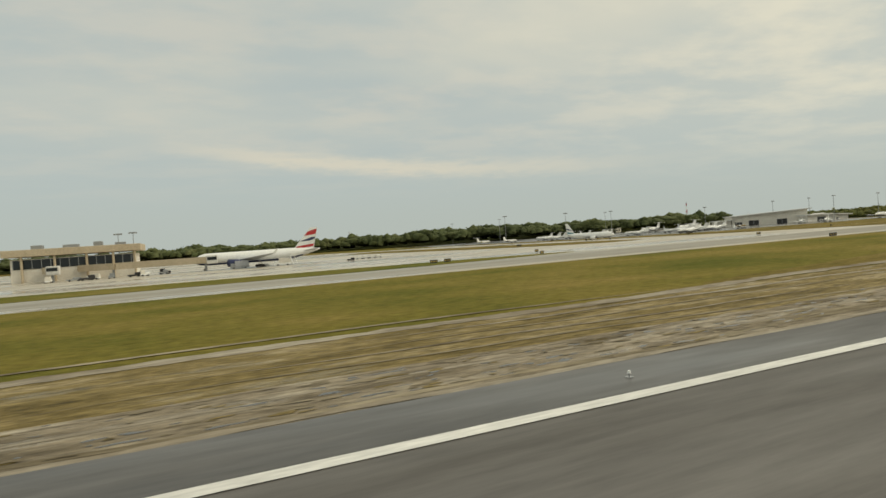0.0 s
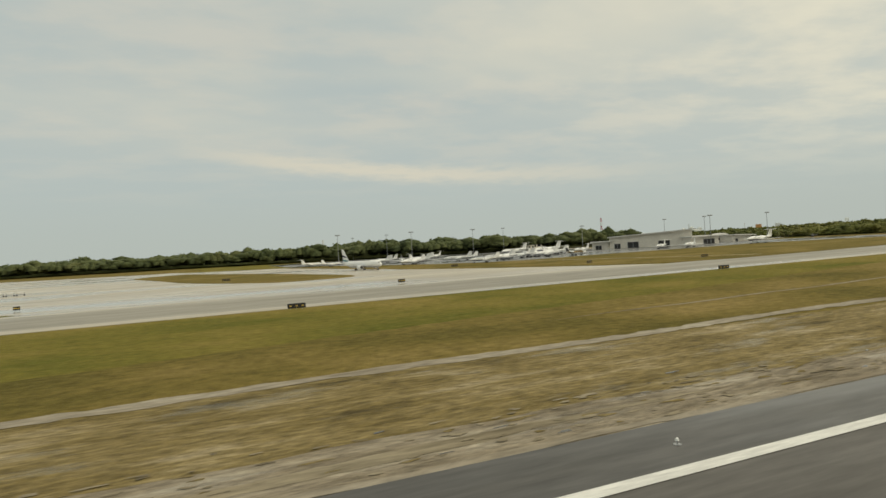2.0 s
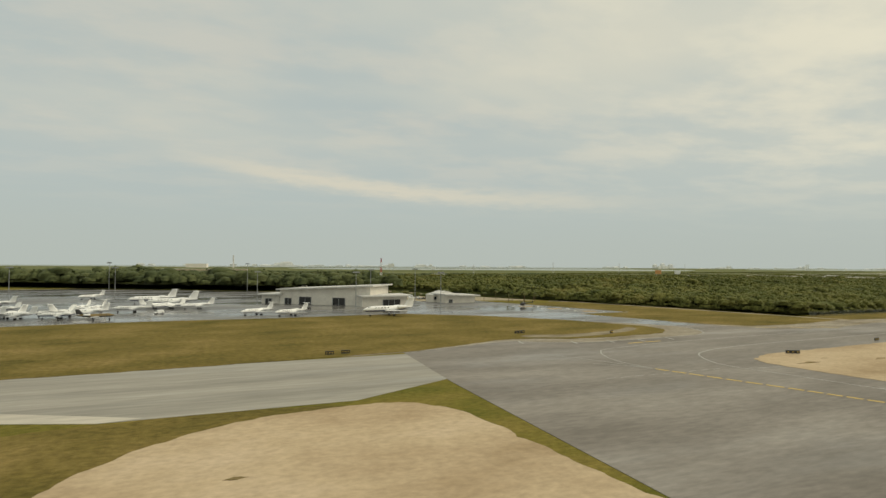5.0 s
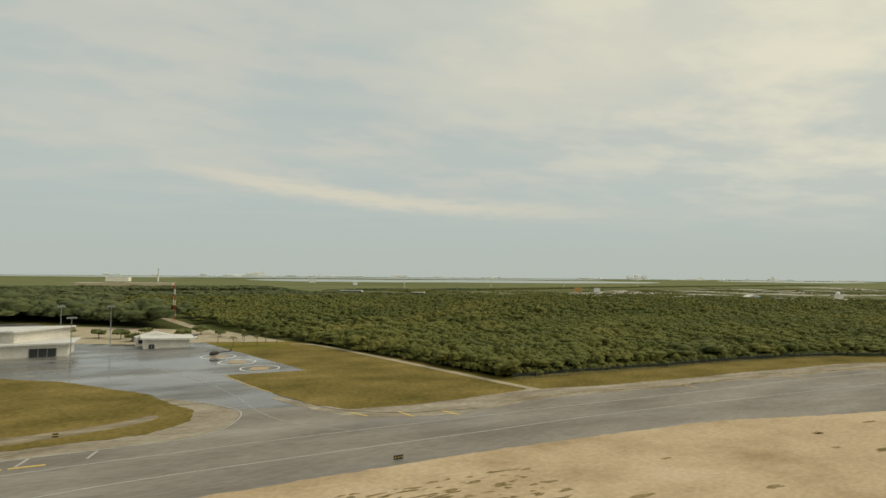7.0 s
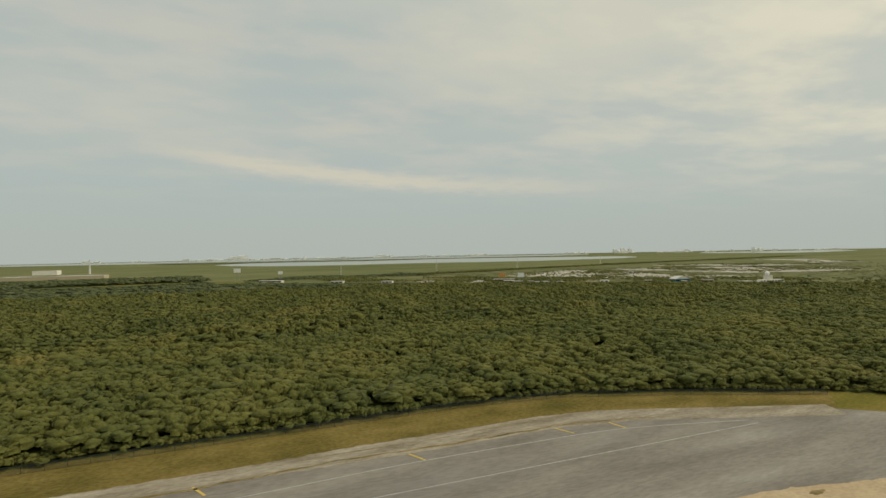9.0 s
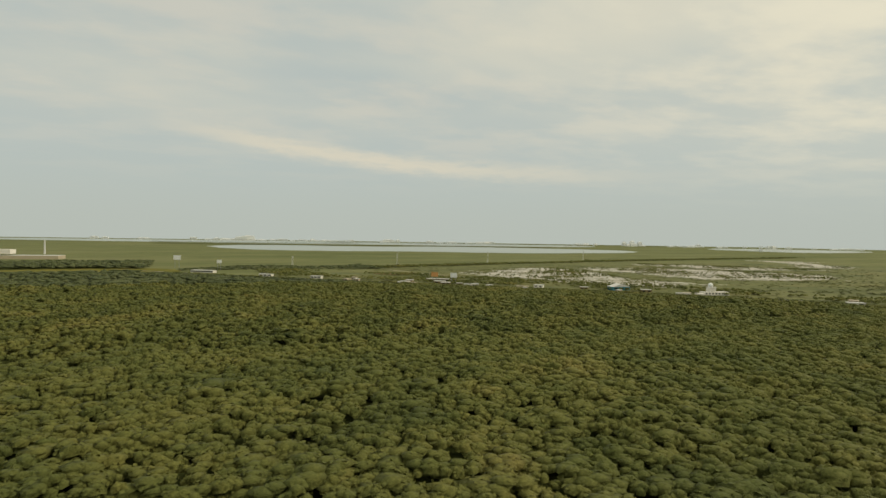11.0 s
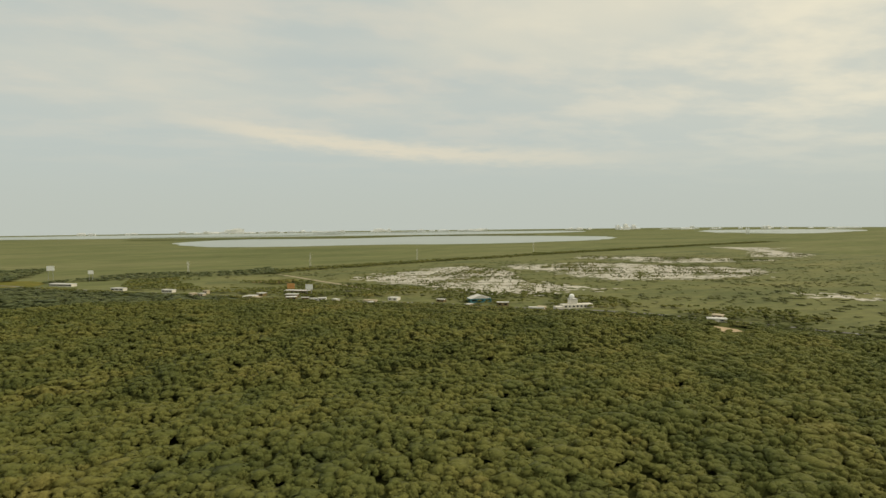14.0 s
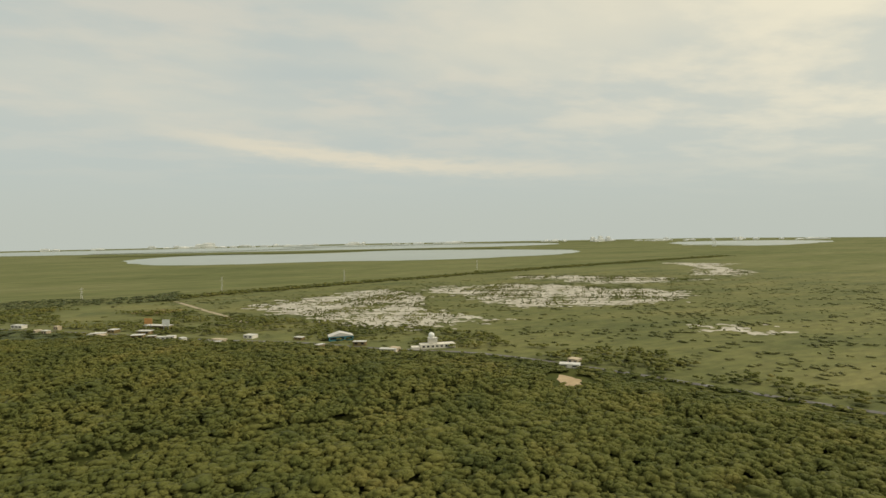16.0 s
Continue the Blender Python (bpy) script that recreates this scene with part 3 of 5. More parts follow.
def ring_mark(x, y, r):
    """A helipad: white ring with a pale square in its middle."""
    e = empty("helipad", "white painted helipad circle with a pale square", "helipad", "helipads", "structure")
    bm = bmesh.new()
    n = 40
    a = [bm.verts.new((math.cos(i * 2 * math.pi / n) * r, math.sin(i * 2 * math.pi / n) * r, 0)) for i in range(n)]
    b = [bm.verts.new((math.cos(i * 2 * math.pi / n) * (r - 0.8), math.sin(i * 2 * math.pi / n) * (r - 0.8), 0)) for i in range(n)]
    for i in range(n):
        bm.faces.new((a[i], a[(i + 1) % n], b[(i + 1) % n], b[i]))
    part("circle", bm, "white_paint", e)
    part("pad", boxes((-4.2, 4.2, -4.2, 4.2, -0.02, 0.01)), "sand", e, "pale concrete landing square")
    e.matrix_basis = at(x, y, 0.17, -17)


ring_mark(659.3, 282, 9.2)
ring_mark(651.3, 306, 9.2)
ring_mark(644.0, 330, 9.2)

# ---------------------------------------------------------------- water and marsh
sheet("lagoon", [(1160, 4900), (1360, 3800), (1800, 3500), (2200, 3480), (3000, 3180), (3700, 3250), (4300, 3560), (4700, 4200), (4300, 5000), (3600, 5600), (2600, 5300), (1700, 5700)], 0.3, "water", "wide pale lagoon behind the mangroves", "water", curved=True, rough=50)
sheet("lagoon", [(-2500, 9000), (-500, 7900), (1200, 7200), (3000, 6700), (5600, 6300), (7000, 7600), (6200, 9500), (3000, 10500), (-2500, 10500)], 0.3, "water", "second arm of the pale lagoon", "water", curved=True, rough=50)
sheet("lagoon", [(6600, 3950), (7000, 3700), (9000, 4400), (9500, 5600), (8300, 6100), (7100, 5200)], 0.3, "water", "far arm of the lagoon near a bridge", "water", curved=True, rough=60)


MARSHES = []


def marsh(pts, label):
    MARSHES.append((pts, label))


marsh([(1620, 1270), (1665, 1130), (1700, 1050), (1725, 950), (1765, 880), (1845, 825), (1990, 850), (1960, 900), (1920, 990), (1930, 1070), (2020, 1240), (2015, 1460), (1970, 1480), (1865, 1440), (1700, 1340)], "bright flooded marsh dotted with bushes")
marsh([(2085, 1400), (2110, 1250), (2095, 1047), (2125, 935), (2180, 930), (2275, 890), (2400, 865), (2560, 950), (2600, 1020), (2520, 1170), (2480, 1300), (2370, 1440), (2230, 1420), (2180, 1460)], "bright flooded marsh dotted with bushes")
marsh([(2500, 1640), (2575, 1400), (2574, 1290), (2700, 1250), (2930, 1190), (2900, 1300), (2720, 1590), (2600, 1690)], "narrow arm of flooded marsh")
marsh([(3060, 1370), (3130, 1270), (3300, 1330), (3500, 1650), (3730, 1740), (3570, 2030), (3450, 1680), (3200, 1480)], "narrow arm of flooded marsh")
marsh([(2180, 620), (2190, 560), (2240, 530), (2270, 560), (2230, 620)], "small flooded marsh pool")

# ---------------------------------------------------------------- roads beyond the forest
stripe("road", curve_pts([(900, 1500), (1150, 1240), (1375, 1035), (1502, 905), (1637, 795), (1715, 705), (1820, 605), (1898, 455), (1960, 300), (2050, 100)]), 8, 0.4, "asphalt", "grey main road beyond the forest", category="road")
stripe("road", curve_pts([(668, 392), (655, 440), (632, 540), (605, 680), (588, 800)]), 9, 0.3, "path", "pale access road leading away from the airfield", category="road")
stripe("road", curve_pts([(1480, 1480), (1503, 1394), (1540, 1240), (1567, 1140), (1590, 1030)]), 9, 0.4, "path", "pale side road through the scrub", category="road")
sheet("bare_earth", [(1400, 1300), (1430, 1260), (1480, 1270), (1490, 1310), (1440, 1330)], 0.35, "brown", "brown bare earth among scrub", "earth", curved=True, rough=6)
sheet("bare_earth", [(1815, 440), (1832, 428), (1842, 445), (1838, 476), (1826, 470)], 0.35, "sand", "small pale sandy clearing", "earth", curved=True, rough=6)
sheet("clearing", [(520, 1480), (620, 1420), (960, 1430), (930, 1590), (700, 1600)], 0.35, "grass", "long green clearing in the forest", "grass", curved=True, rough=6)

# ---------------------------------------------------------------- forest
rng = np.random.default_rng(7)


def crown_template(lobes, leaves, seed, sides=6, rows=2, leaf=0.16):
    """A broad, lumpy crown about one unit in radius on z = 0: rounded boughs of foliage with loose leaf tufts over them."""
    r = np.random.default_rng(seed)
    v, f, tops = [], [], []
    for k in range(lobes):
        if k == 0:
            c, q = np.array((0.12 * r.normal(), 0.12 * r.normal(), r.uniform(0.95, 1.15))), r.uniform(0.50, 0.62)
        else:
            w = 2.4 * k + r.uniform(-0.5, 0.5)
            d = r.uniform(0.38, 0.72)
            c, q = np.array((math.cos(w) * d, math.sin(w) * d, 1.22 - 0.6 * d + r.uniform(-0.16, 0.16))), r.uniform(0.40, 0.68)
        tops.append((c, q))
        n0 = len(v)
        for j in range(rows):
            e = radians(-28 + 100 * j / rows)
            for i in range(sides):
                w = 2 * math.pi * (i + 0.5 * (j % 2)) / sides
                g = q * r.uniform(0.72, 1.25)
                v.append(c + np.array((math.cos(w) * math.cos(e) * g, math.sin(w) * math.cos(e) * g, math.sin(e) * g * 0.62)))
        v.append(c + np.array((0.1 * q * r.normal(), 0.1 * q * r.normal(), q * r.uniform(0.5, 0.7))))
        for j in range(rows - 1):
            for i in range(sides):
                p, o = n0 + j * sides + i, n0 + j * sides + (i + 1) % sides
                f += [(p, o, o + sides), (p, o + sides, p + sides)]
        f += [(n0 + (rows - 1) * sides + i, n0 + (rows - 1) * sides + (i + 1) % sides, len(v) - 1) for i in range(sides)]
    for k in range(leaves):
        c, q = tops[r.integers(0, lobes)]
        d = r.normal(0, 1, 3)
        d[2] = abs(d[2]) * 0.9
        d /= np.linalg.norm(d)
        nrm = d * 0.8 + np.array((0, 0, 0.5)) + r.normal(0, 0.5, 3)
        nrm /= np.linalg.norm(nrm)
        a = np.cross(nrm, r.normal(0, 1, 3))
        a /= np.linalg.norm(a)
        b = np.cross(nrm, a)
        z = leaf * r.uniform(0.6, 1.4)
        p = c + d * (q * 1.02, q * 1.02, q * 0.68)
        n0 = len(v)
        v += [p + a * z - nrm * z * 0.25, p + b * z * 0.9 + nrm * z * 0.2, p - a * z - nrm * z * 0.25, p - b * z * 0.9 - nrm * z * 0.25]
        f += [(n0, n0 + 1, n0 + 2), (n0, n0 + 2, n0 + 3)]
    v = np.array(v)
    v[:, 2] *= 1.68 / v[:, 2].max()
    return v, np.array(f)


def plant(name, spots, heights, widths, templates, mat, label, category="forest"):
    """One object of kind stuff: many crowns, each turned and scaled its own way."""
    vs, fs, shade, base = [], [], [], 0
    tone = np.clip(0.47 + 0.10 * low_wave(spots, 26, 31) + 0.06 * low_wave(spots, 8, 32) + rng.normal(0, 0.06, len(spots)), 0.2, 0.8)
    kinds = rng.integers(0, len(templates), len(spots))
    for k, (tv, tf) in enumerate(templates):
        idx = np.nonzero(kinds == k)[0]
        if not len(idx):
            continue
        a = rng.uniform(0, 2 * math.pi, len(idx))
        c, s = np.cos(a), np.sin(a)
        w, h = widths[idx], heights[idx]
        x = (tv[None, :, 0] * c[:, None] - tv[None, :, 1] * s[:, None]) * w[:, None] + spots[idx, 0][:, None]
        y = (tv[None, :, 0] * s[:, None] + tv[None, :, 1] * c[:, None]) * w[:, None] + spots[idx, 1][:, None]
        z = tv[None, :, 2] / 1.75 * h[:, None]
        vs.append(np.stack((x, y, z), -1).reshape(-1, 3))
        shade.append(np.repeat(tone[idx], len(tv)))
        off = (np.arange(len(idx)) * len(tv))[:, None, None] + base
        fs.append((tf[None] + off).reshape(-1, 3))
        base += len(idx) * len(tv)
    v, f = np.concatenate(vs) * U, np.concatenate(fs)
    me = bpy.data.meshes.new(name)
    me.vertices.add(len(v))
    me.vertices.foreach_set("co", v.ravel())
    me.loops.add(f.size)
    me.loops.foreach_set("vertex_index", f.ravel().astype(np.int32))
    me.polygons.add(len(f))
    me.polygons.foreach_set("loop_start", np.arange(0, f.size, 3, dtype=np.int32))
    me.update(calc_edges=True)
    me.attributes.new("crown_shade", "FLOAT", "POINT").data.foreach_set("value", np.concatenate(shade).astype(np.float32))
    me.materials.append(M[mat])
    me.shade_smooth()
    return tagged(new(name, me), label, category, kind="stuff")


def scatter(x0, x1, y0, y1, step, keep):
    nx, ny = int((x1 - x0) / step), int((y1 - y0) / step)
    gx, gy = np.meshgrid(np.arange(nx), np.arange(ny))
    p = np.stack((x0 + (gx.ravel() + rng.uniform(0, 1, gx.size)) * step, y0 + (gy.ravel() + rng.uniform(0, 1, gx.size)) * step), -1)
    return p[keep(p[:, 0], p[:, 1])]


def low_wave(p, size, seed):
    """A slow random undulation from -1 to 1 over the plan."""
    r = np.random.default_rng(seed)
    out = np.zeros(len(p))
    for _ in range(6):
        k = r.normal(0, 1, 2) / size
        out += np.sin(p[:, 0] * k[0] + p[:, 1] * k[1] + r.uniform(0, 6.28))
    return out / 3.0


ROAD_X, ROAD_Y = [900, 1150, 1375, 1502, 1637, 1715, 1820, 1898, 1960, 2050], [1500, 1240, 1035, 905, 795, 705, 605, 455, 300, 100]
EDGE_X, EDGE_Y = [-3000, -600, 160, 330, 520, 600, 650, 700, 732, 752, 920, 965, 1012, 1070, 1110, 1140, 1250], [1150, 1100, 850, 725, 600, 520, 480, 385, 292, 219, 216, 209, 188, 154, 112, 42, -100]


def inland(x, y):
    """Behind the airfield's edge and before the main road."""
    return (np.hypot(x - 1829, (y - 450) * 0.8) > 24) & (y > np.interp(x, EDGE_X, EDGE_Y)) & (y < np.interp(x, ROAD_X, ROAD_Y, left=1700, right=-1) - 34) & (y < np.interp(x + 24, ROAD_X, ROAD_Y, left=1700, right=-1) - 8) & (abs(x - np.interp(y, [380, 470, 560, 700, 800], [672, 648, 625, 600, 588])) > np.where((y > 380) & (y < 800), np.where(y < 690, 19, 11), 0)) & (np.hypot(x - 590, y - 668) > 48)


near_t = [crown_template(4, 26, i, 6, 2, 0.12) for i in range(12)]
mid_t = [crown_template(3, 16, i + 20, 5, leaf=0.15) for i in range(10)]
belt_t = [crown_template(4, 14, i + 80, 6, leaf=0.11) for i in range(8)]
far_t = [crown_template(3, 0, i + 40, 5) for i in range(6)]
bush_t = [crown_template(2, 1, i + 60, 5, leaf=0.3) for i in range(6)]


def forest(name, spots, h, w, templates, mat, label):
    hv = low_wave(spots, 60, 3)
    hs = h * (1 + 0.12 * hv + 0.10 * low_wave(spots, 11, 33)) * np.clip(np.exp(rng.normal(0, 0.12, len(spots))), 0.7, 1.4)
    ws = w * np.clip(np.exp(rng.normal(0, 0.34, len(spots))), 0.45, 1.9) * (hs / h) ** 0.6
    hs = hs * np.clip((np.interp(spots[:, 0], ROAD_X, ROAD_Y, left=3000) - spots[:, 1]) / 220, 0.42, 1.0) if h > 6 else hs
    plant(name, spots, hs, ws, templates, mat, label)


near_zone = lambda x, y: inland(x, y) & (y < 430) & (x > 680)
forest("forest", scatter(680, 1960, 40, 430, 6.8, near_zone), 8.0, 5.2, near_t, "leaf", "dense low tropical forest of olive green crowns")
forest("forest", scatter(560, 1900, 430, 1000, 8.6, lambda x, y: inland(x, y) & ((x > 640) | (y > 560))), 10.0, 6.4, mid_t, "leaf", "dense low tropical forest of olive green crowns")
forest("forest", scatter(-700, 640, 430, 1150, 8.5, lambda x, y: inland(x, y) & (y < np.interp(x, EDGE_X, EDGE_Y) + 170)), 17.5, 11.0, belt_t, "leaf_hazed", "dark green belt of trees behind the apron")
forest("forest", scatter(-900, 1500, 700, 2000, 15, lambda x, y: ((y > np.interp(x, EDGE_X, EDGE_Y) + 165) & (y > np.where(x > 640, 1000, 600)) & (y < np.interp(x, ROAD_X, ROAD_Y, left=2000, right=-1) - 36)) & ~((x > 520) & (x < 960) & (y > 1425) & (y < 1600))), 8.0, 11.0, far_t, "leaf_hazed", "distant forest canopy")


def inside(px, py, poly):
    hit = np.zeros(len(px), bool)
    for (x0, y0), (x1, y1) in zip(poly, poly[1:] + poly[:1]):
        cross = ((y0 > py) != (y1 > py)) & (px < (x1 - x0) * (py - y0) / (y1 - y0 + 1e-9) + x0)
        hit ^= cross
    return hit


def scrub_keep(x, y):
    wet = np.zeros(len(x), bool)
    for poly, _ in MARSHES:
        wet |= inside(x, y, poly)
    p = np.stack((x, y), -1)
    tuft = low_wave(p, 26, 5) + 0.6 * low_wave(p, 70, 6)
    dry = inside(x, y, [(1400, 1300), (1430, 1260), (1480, 1270), (1490, 1310), (1440, 1330)])
    edge = np.clip(np.minimum.reduce(((x - 1300) / 260, (3300 - x) / 500, (1750 - y) / 420)), 0, 1)
    gone = rng.uniform(0, 1, len(x)) > edge * (0.10 + 0.34 * (tuft > 0.35))
    return (y > np.interp(x, ROAD_X, ROAD_Y, left=9000) + 22) & ~wet & ~gone & ~dry


def marsh_sheet(poly, label, step=7.0):
    """Shallow water broken into many pools by tongues of mangrove, as one ragged sheet."""
    x0, x1 = min(p[0] for p in poly) - 60, max(p[0] for p in poly) + 60
    y0, y1 = min(p[1] for p in poly) - 60, max(p[1] for p in poly) + 60
    nx, ny = int((x1 - x0) / step), int((y1 - y0) / step)
    gx, gy = np.meshgrid(np.arange(nx), np.arange(ny))
    c = np.stack((x0 + (gx.ravel() + 0.5) * step, y0 + (gy.ravel() + 0.5) * step), -1)
    wx, wy = 26 * low_wave(c, 14, 61) + 12 * low_wave(c, 4, 62), 30 * low_wave(c, 14, 63) + 12 * low_wave(c, 4, 64)
    pool = 0.55 * low_wave(c, 4, 65) + 0.6 * low_wave(c, 12, 66) + 0.5 * low_wave(c, 34, 67)
    keep = inside(c[:, 0] + wx, c[:, 1] + wy, poly) & (pool > -0.42)
    jx, jy = rng.uniform(-0.4, 0.4, (ny + 1, nx + 1)), rng.uniform(-0.4, 0.4, (ny + 1, nx + 1))
    used, verts, faces = {}, [], []
    for k in np.nonzero(keep)[0]:
        j, i = divmod(int(k), nx)
        face = []
        for a, b in ((i, j), (i + 1, j), (i + 1, j + 1), (i, j + 1)):
            if (a, b) not in used:
                used[a, b] = len(verts)
                verts.append(((x0 + (a + jx[b, a]) * step) * U, (y0 + (b + jy[b, a]) * step) * U, 0.3 * U))
            face.append(used[a, b])
        faces.append(face)
    me = bpy.data.meshes.new("marsh")
    me.from_pydata(verts, [], faces)
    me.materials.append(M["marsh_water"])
    tagged(new("marsh", me), label, "water", kind="structure")


for poly, label in MARSHES:
    marsh_sheet(poly, label)


def marsh_keep(x, y):
    wet = np.zeros(len(x), bool)
    p = np.stack((x, y), -1)
    for poly, _ in MARSHES:
        wet |= inside(x + 20 * low_wave(p, 12, 17), y + 24 * low_wave(p, 12, 18), poly)
    return wet & (0.7 * low_wave(p, 5, 15) + 0.6 * low_wave(p, 30, 16) + rng.normal(0, 0.3, len(x)) > 0.42)


forest("scrub", scatter(1600, 3300, 500, 1800, 4.6, marsh_keep), 4.4, 1.5, bush_t, "leaf", "dark upright bushes standing in the flooded marsh")
forest("scrub", scatter(1350, 3300, 60, 1700, 10.5, scrub_keep), 1.5, 5.5, bush_t, "scrub", "low olive mangrove scrub round the marsh")


def belt_keep(x, y):
    wet = np.zeros(len(x), bool)
    for poly, _ in MARSHES:
        wet |= inside(x, y, poly)
    p = np.stack((x, y), -1)
    past = y - np.interp(x, ROAD_X, ROAD_Y, left=9000)
    return (past > 26) & (past < 250 + 130 * low_wave(p, 60, 8)) & ~wet & (low_wave(p, 22, 9) + 0.5 * low_wave(p, 60, 10) > -0.25)


forest("scrub", scatter(1150, 2060, 100, 1500, 10, belt_keep), 5.6, 5.0, bush_t, "leaf", "uneven belt of low trees beyond the road")
forest("scrub", scatter(250, 1500, 1500, 2350, 17, lambda x, y: (y > np.interp(x, ROAD_X, ROAD_Y, left=2000) + 40) & (y < 1760 + 420 * low_wave(np.stack((x, y * 0.4), -1), 90, 71)) & ((x < 300) | (x > 640) | (y < 2170))), 4.5, 9.5, bush_t, "leaf_hazed", "scattered low trees on the mangrove flats")
rt = rng.uniform(950, 2040, 900)
forest("scrub", np.stack((rt, np.interp(rt, ROAD_X, ROAD_Y) - rng.uniform(8, 34, 900)), -1), 6.6, 4.2, bush_t, "leaf", "loose row of small trees beside the road")
ex = rng.uniform(745, 1110, 900)
forest("undergrowth", np.stack((ex, np.interp(ex, EDGE_X, EDGE_Y) + rng.normal(0.5, 1.8, 900)), -1), 3.4, 2.0, bush_t, "leaf", "low leafy undergrowth along the forest edge")
fy = rng.uniform(222, 380, 420)
forest("undergrowth", np.stack((np.interp(-fy, [-385, -292, -219], [700, 732, 752]) + rng.normal(1, 1.8, 420), fy), -1), 3.4, 2.0, bush_t, "leaf", "low leafy undergrowth along the forest edge")
band = np.array([(1480, 1560), (1603, 1624), (2038, 1753), (2687, 1946), (3672, 2177), (4400, 2300)], float)
bx = rng.uniform(1480, 4400, 2600)
forest("scrub", np.stack((bx, np.interp(bx, band[:, 0], band[:, 1]) + rng.normal(0, 26, 2600)), -1), 5.0, 6.5, far_t, "leaf", "dark belt of trees across the mangrove flats")
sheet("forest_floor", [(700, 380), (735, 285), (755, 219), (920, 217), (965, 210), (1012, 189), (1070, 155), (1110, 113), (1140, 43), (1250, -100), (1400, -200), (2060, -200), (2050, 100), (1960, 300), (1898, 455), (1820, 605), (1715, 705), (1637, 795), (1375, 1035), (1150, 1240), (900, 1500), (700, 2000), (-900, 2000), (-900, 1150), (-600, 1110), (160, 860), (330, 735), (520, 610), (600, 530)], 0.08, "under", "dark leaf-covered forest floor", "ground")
sheet("scrub_floor", [(2060, -100), (3400, -100), (3700, 600), (3300, 1750), (2600, 1850), (2000, 1650), (1560, 1640), (1330, 1500), (1290, 1300), (1300, 1150), (1380, 1060), (1640, 815), (1830, 620), (1910, 460), (1970, 300)], 0.07, "scrub", "olive mangrove flats beyond the road", "ground", curved=False, rough=40)



def blobs(name, count, xs, ys, size, z, mat, label, seed):
    """Many small flat patches with uneven outlines, stretched along the runway, as one object of kind stuff."""
    r = random.Random(seed)
    bm = bmesh.new()
    for k in range(count):
        x, y, q = r.uniform(*xs), r.uniform(*ys), r.uniform(*size)
        p, o = r.uniform(2.0, 5.5), r.uniform(0, 6.28)
        ring_pts = []
        for i in range(11):
            a = i * 2 * math.pi / 11
            w = q * (1 + 0.35 * math.sin(2 * a + o) + 0.25 * math.sin(3 * a + 2 * o) + r.uniform(-0.15, 0.15))
            ring_pts.append(bm.verts.new((x + math.cos(a) * w * p, y + math.sin(a) * w, z + k * 0.00008)))
        bm.faces.new(ring_pts)
    return tagged(ob_from(name, bm, mat), label, "puddle" if mat == "puddle" else "earth", kind="stuff")


blobs("puddles", 230, (-90, 60), (28.0, 33.8), (0.05, 0.20), 0.122, "puddle", "small puddles lying in the wet muddy verge", 41)
blobs("puddles", 60, (60, 230), (28.0, 36.0), (0.05, 0.16), 0.122, "puddle", "few small puddles in the drier verge", 42)
blobs("pale_stones", 700, (-90, 240), (27.4, 34.2), (0.04, 0.20), 0.128, "gravel", "pale gravel and stones scattered in the mud", 43)
blobs("earth_clods", 260, (-90, 240), (28.0, 33.5), (0.05, 0.22), 0.134, "mud", "dark clods of churned earth on the verge", 44)
blobs("thin_grass", 130, (650, 698), (92, 114), (0.10, 0.55), 0.222, "brown", "thin patches of brown grass on the sand", 45)


# ---------------------------------------------------------------- aircraft
def wheel_set(e, x, y, r, legtop, pairs=1):
    leg = part("landing_gear", tubes(((x, y, r), (x, y, legtop), 0.16), ((x, y - 0.5, r), (x, y + 0.5, r), 0.12)), "metal", e)
    for k in range(pairs):
        xo = (k - (pairs - 1) / 2) * 1.5 * r * 1.45
        for s in (-0.45, 0.45):
            part("wheel", tubes(((x + xo, y + s - 0.2, r), (x + xo, y + s + 0.2, r), r), n=14), "rubber", leg)


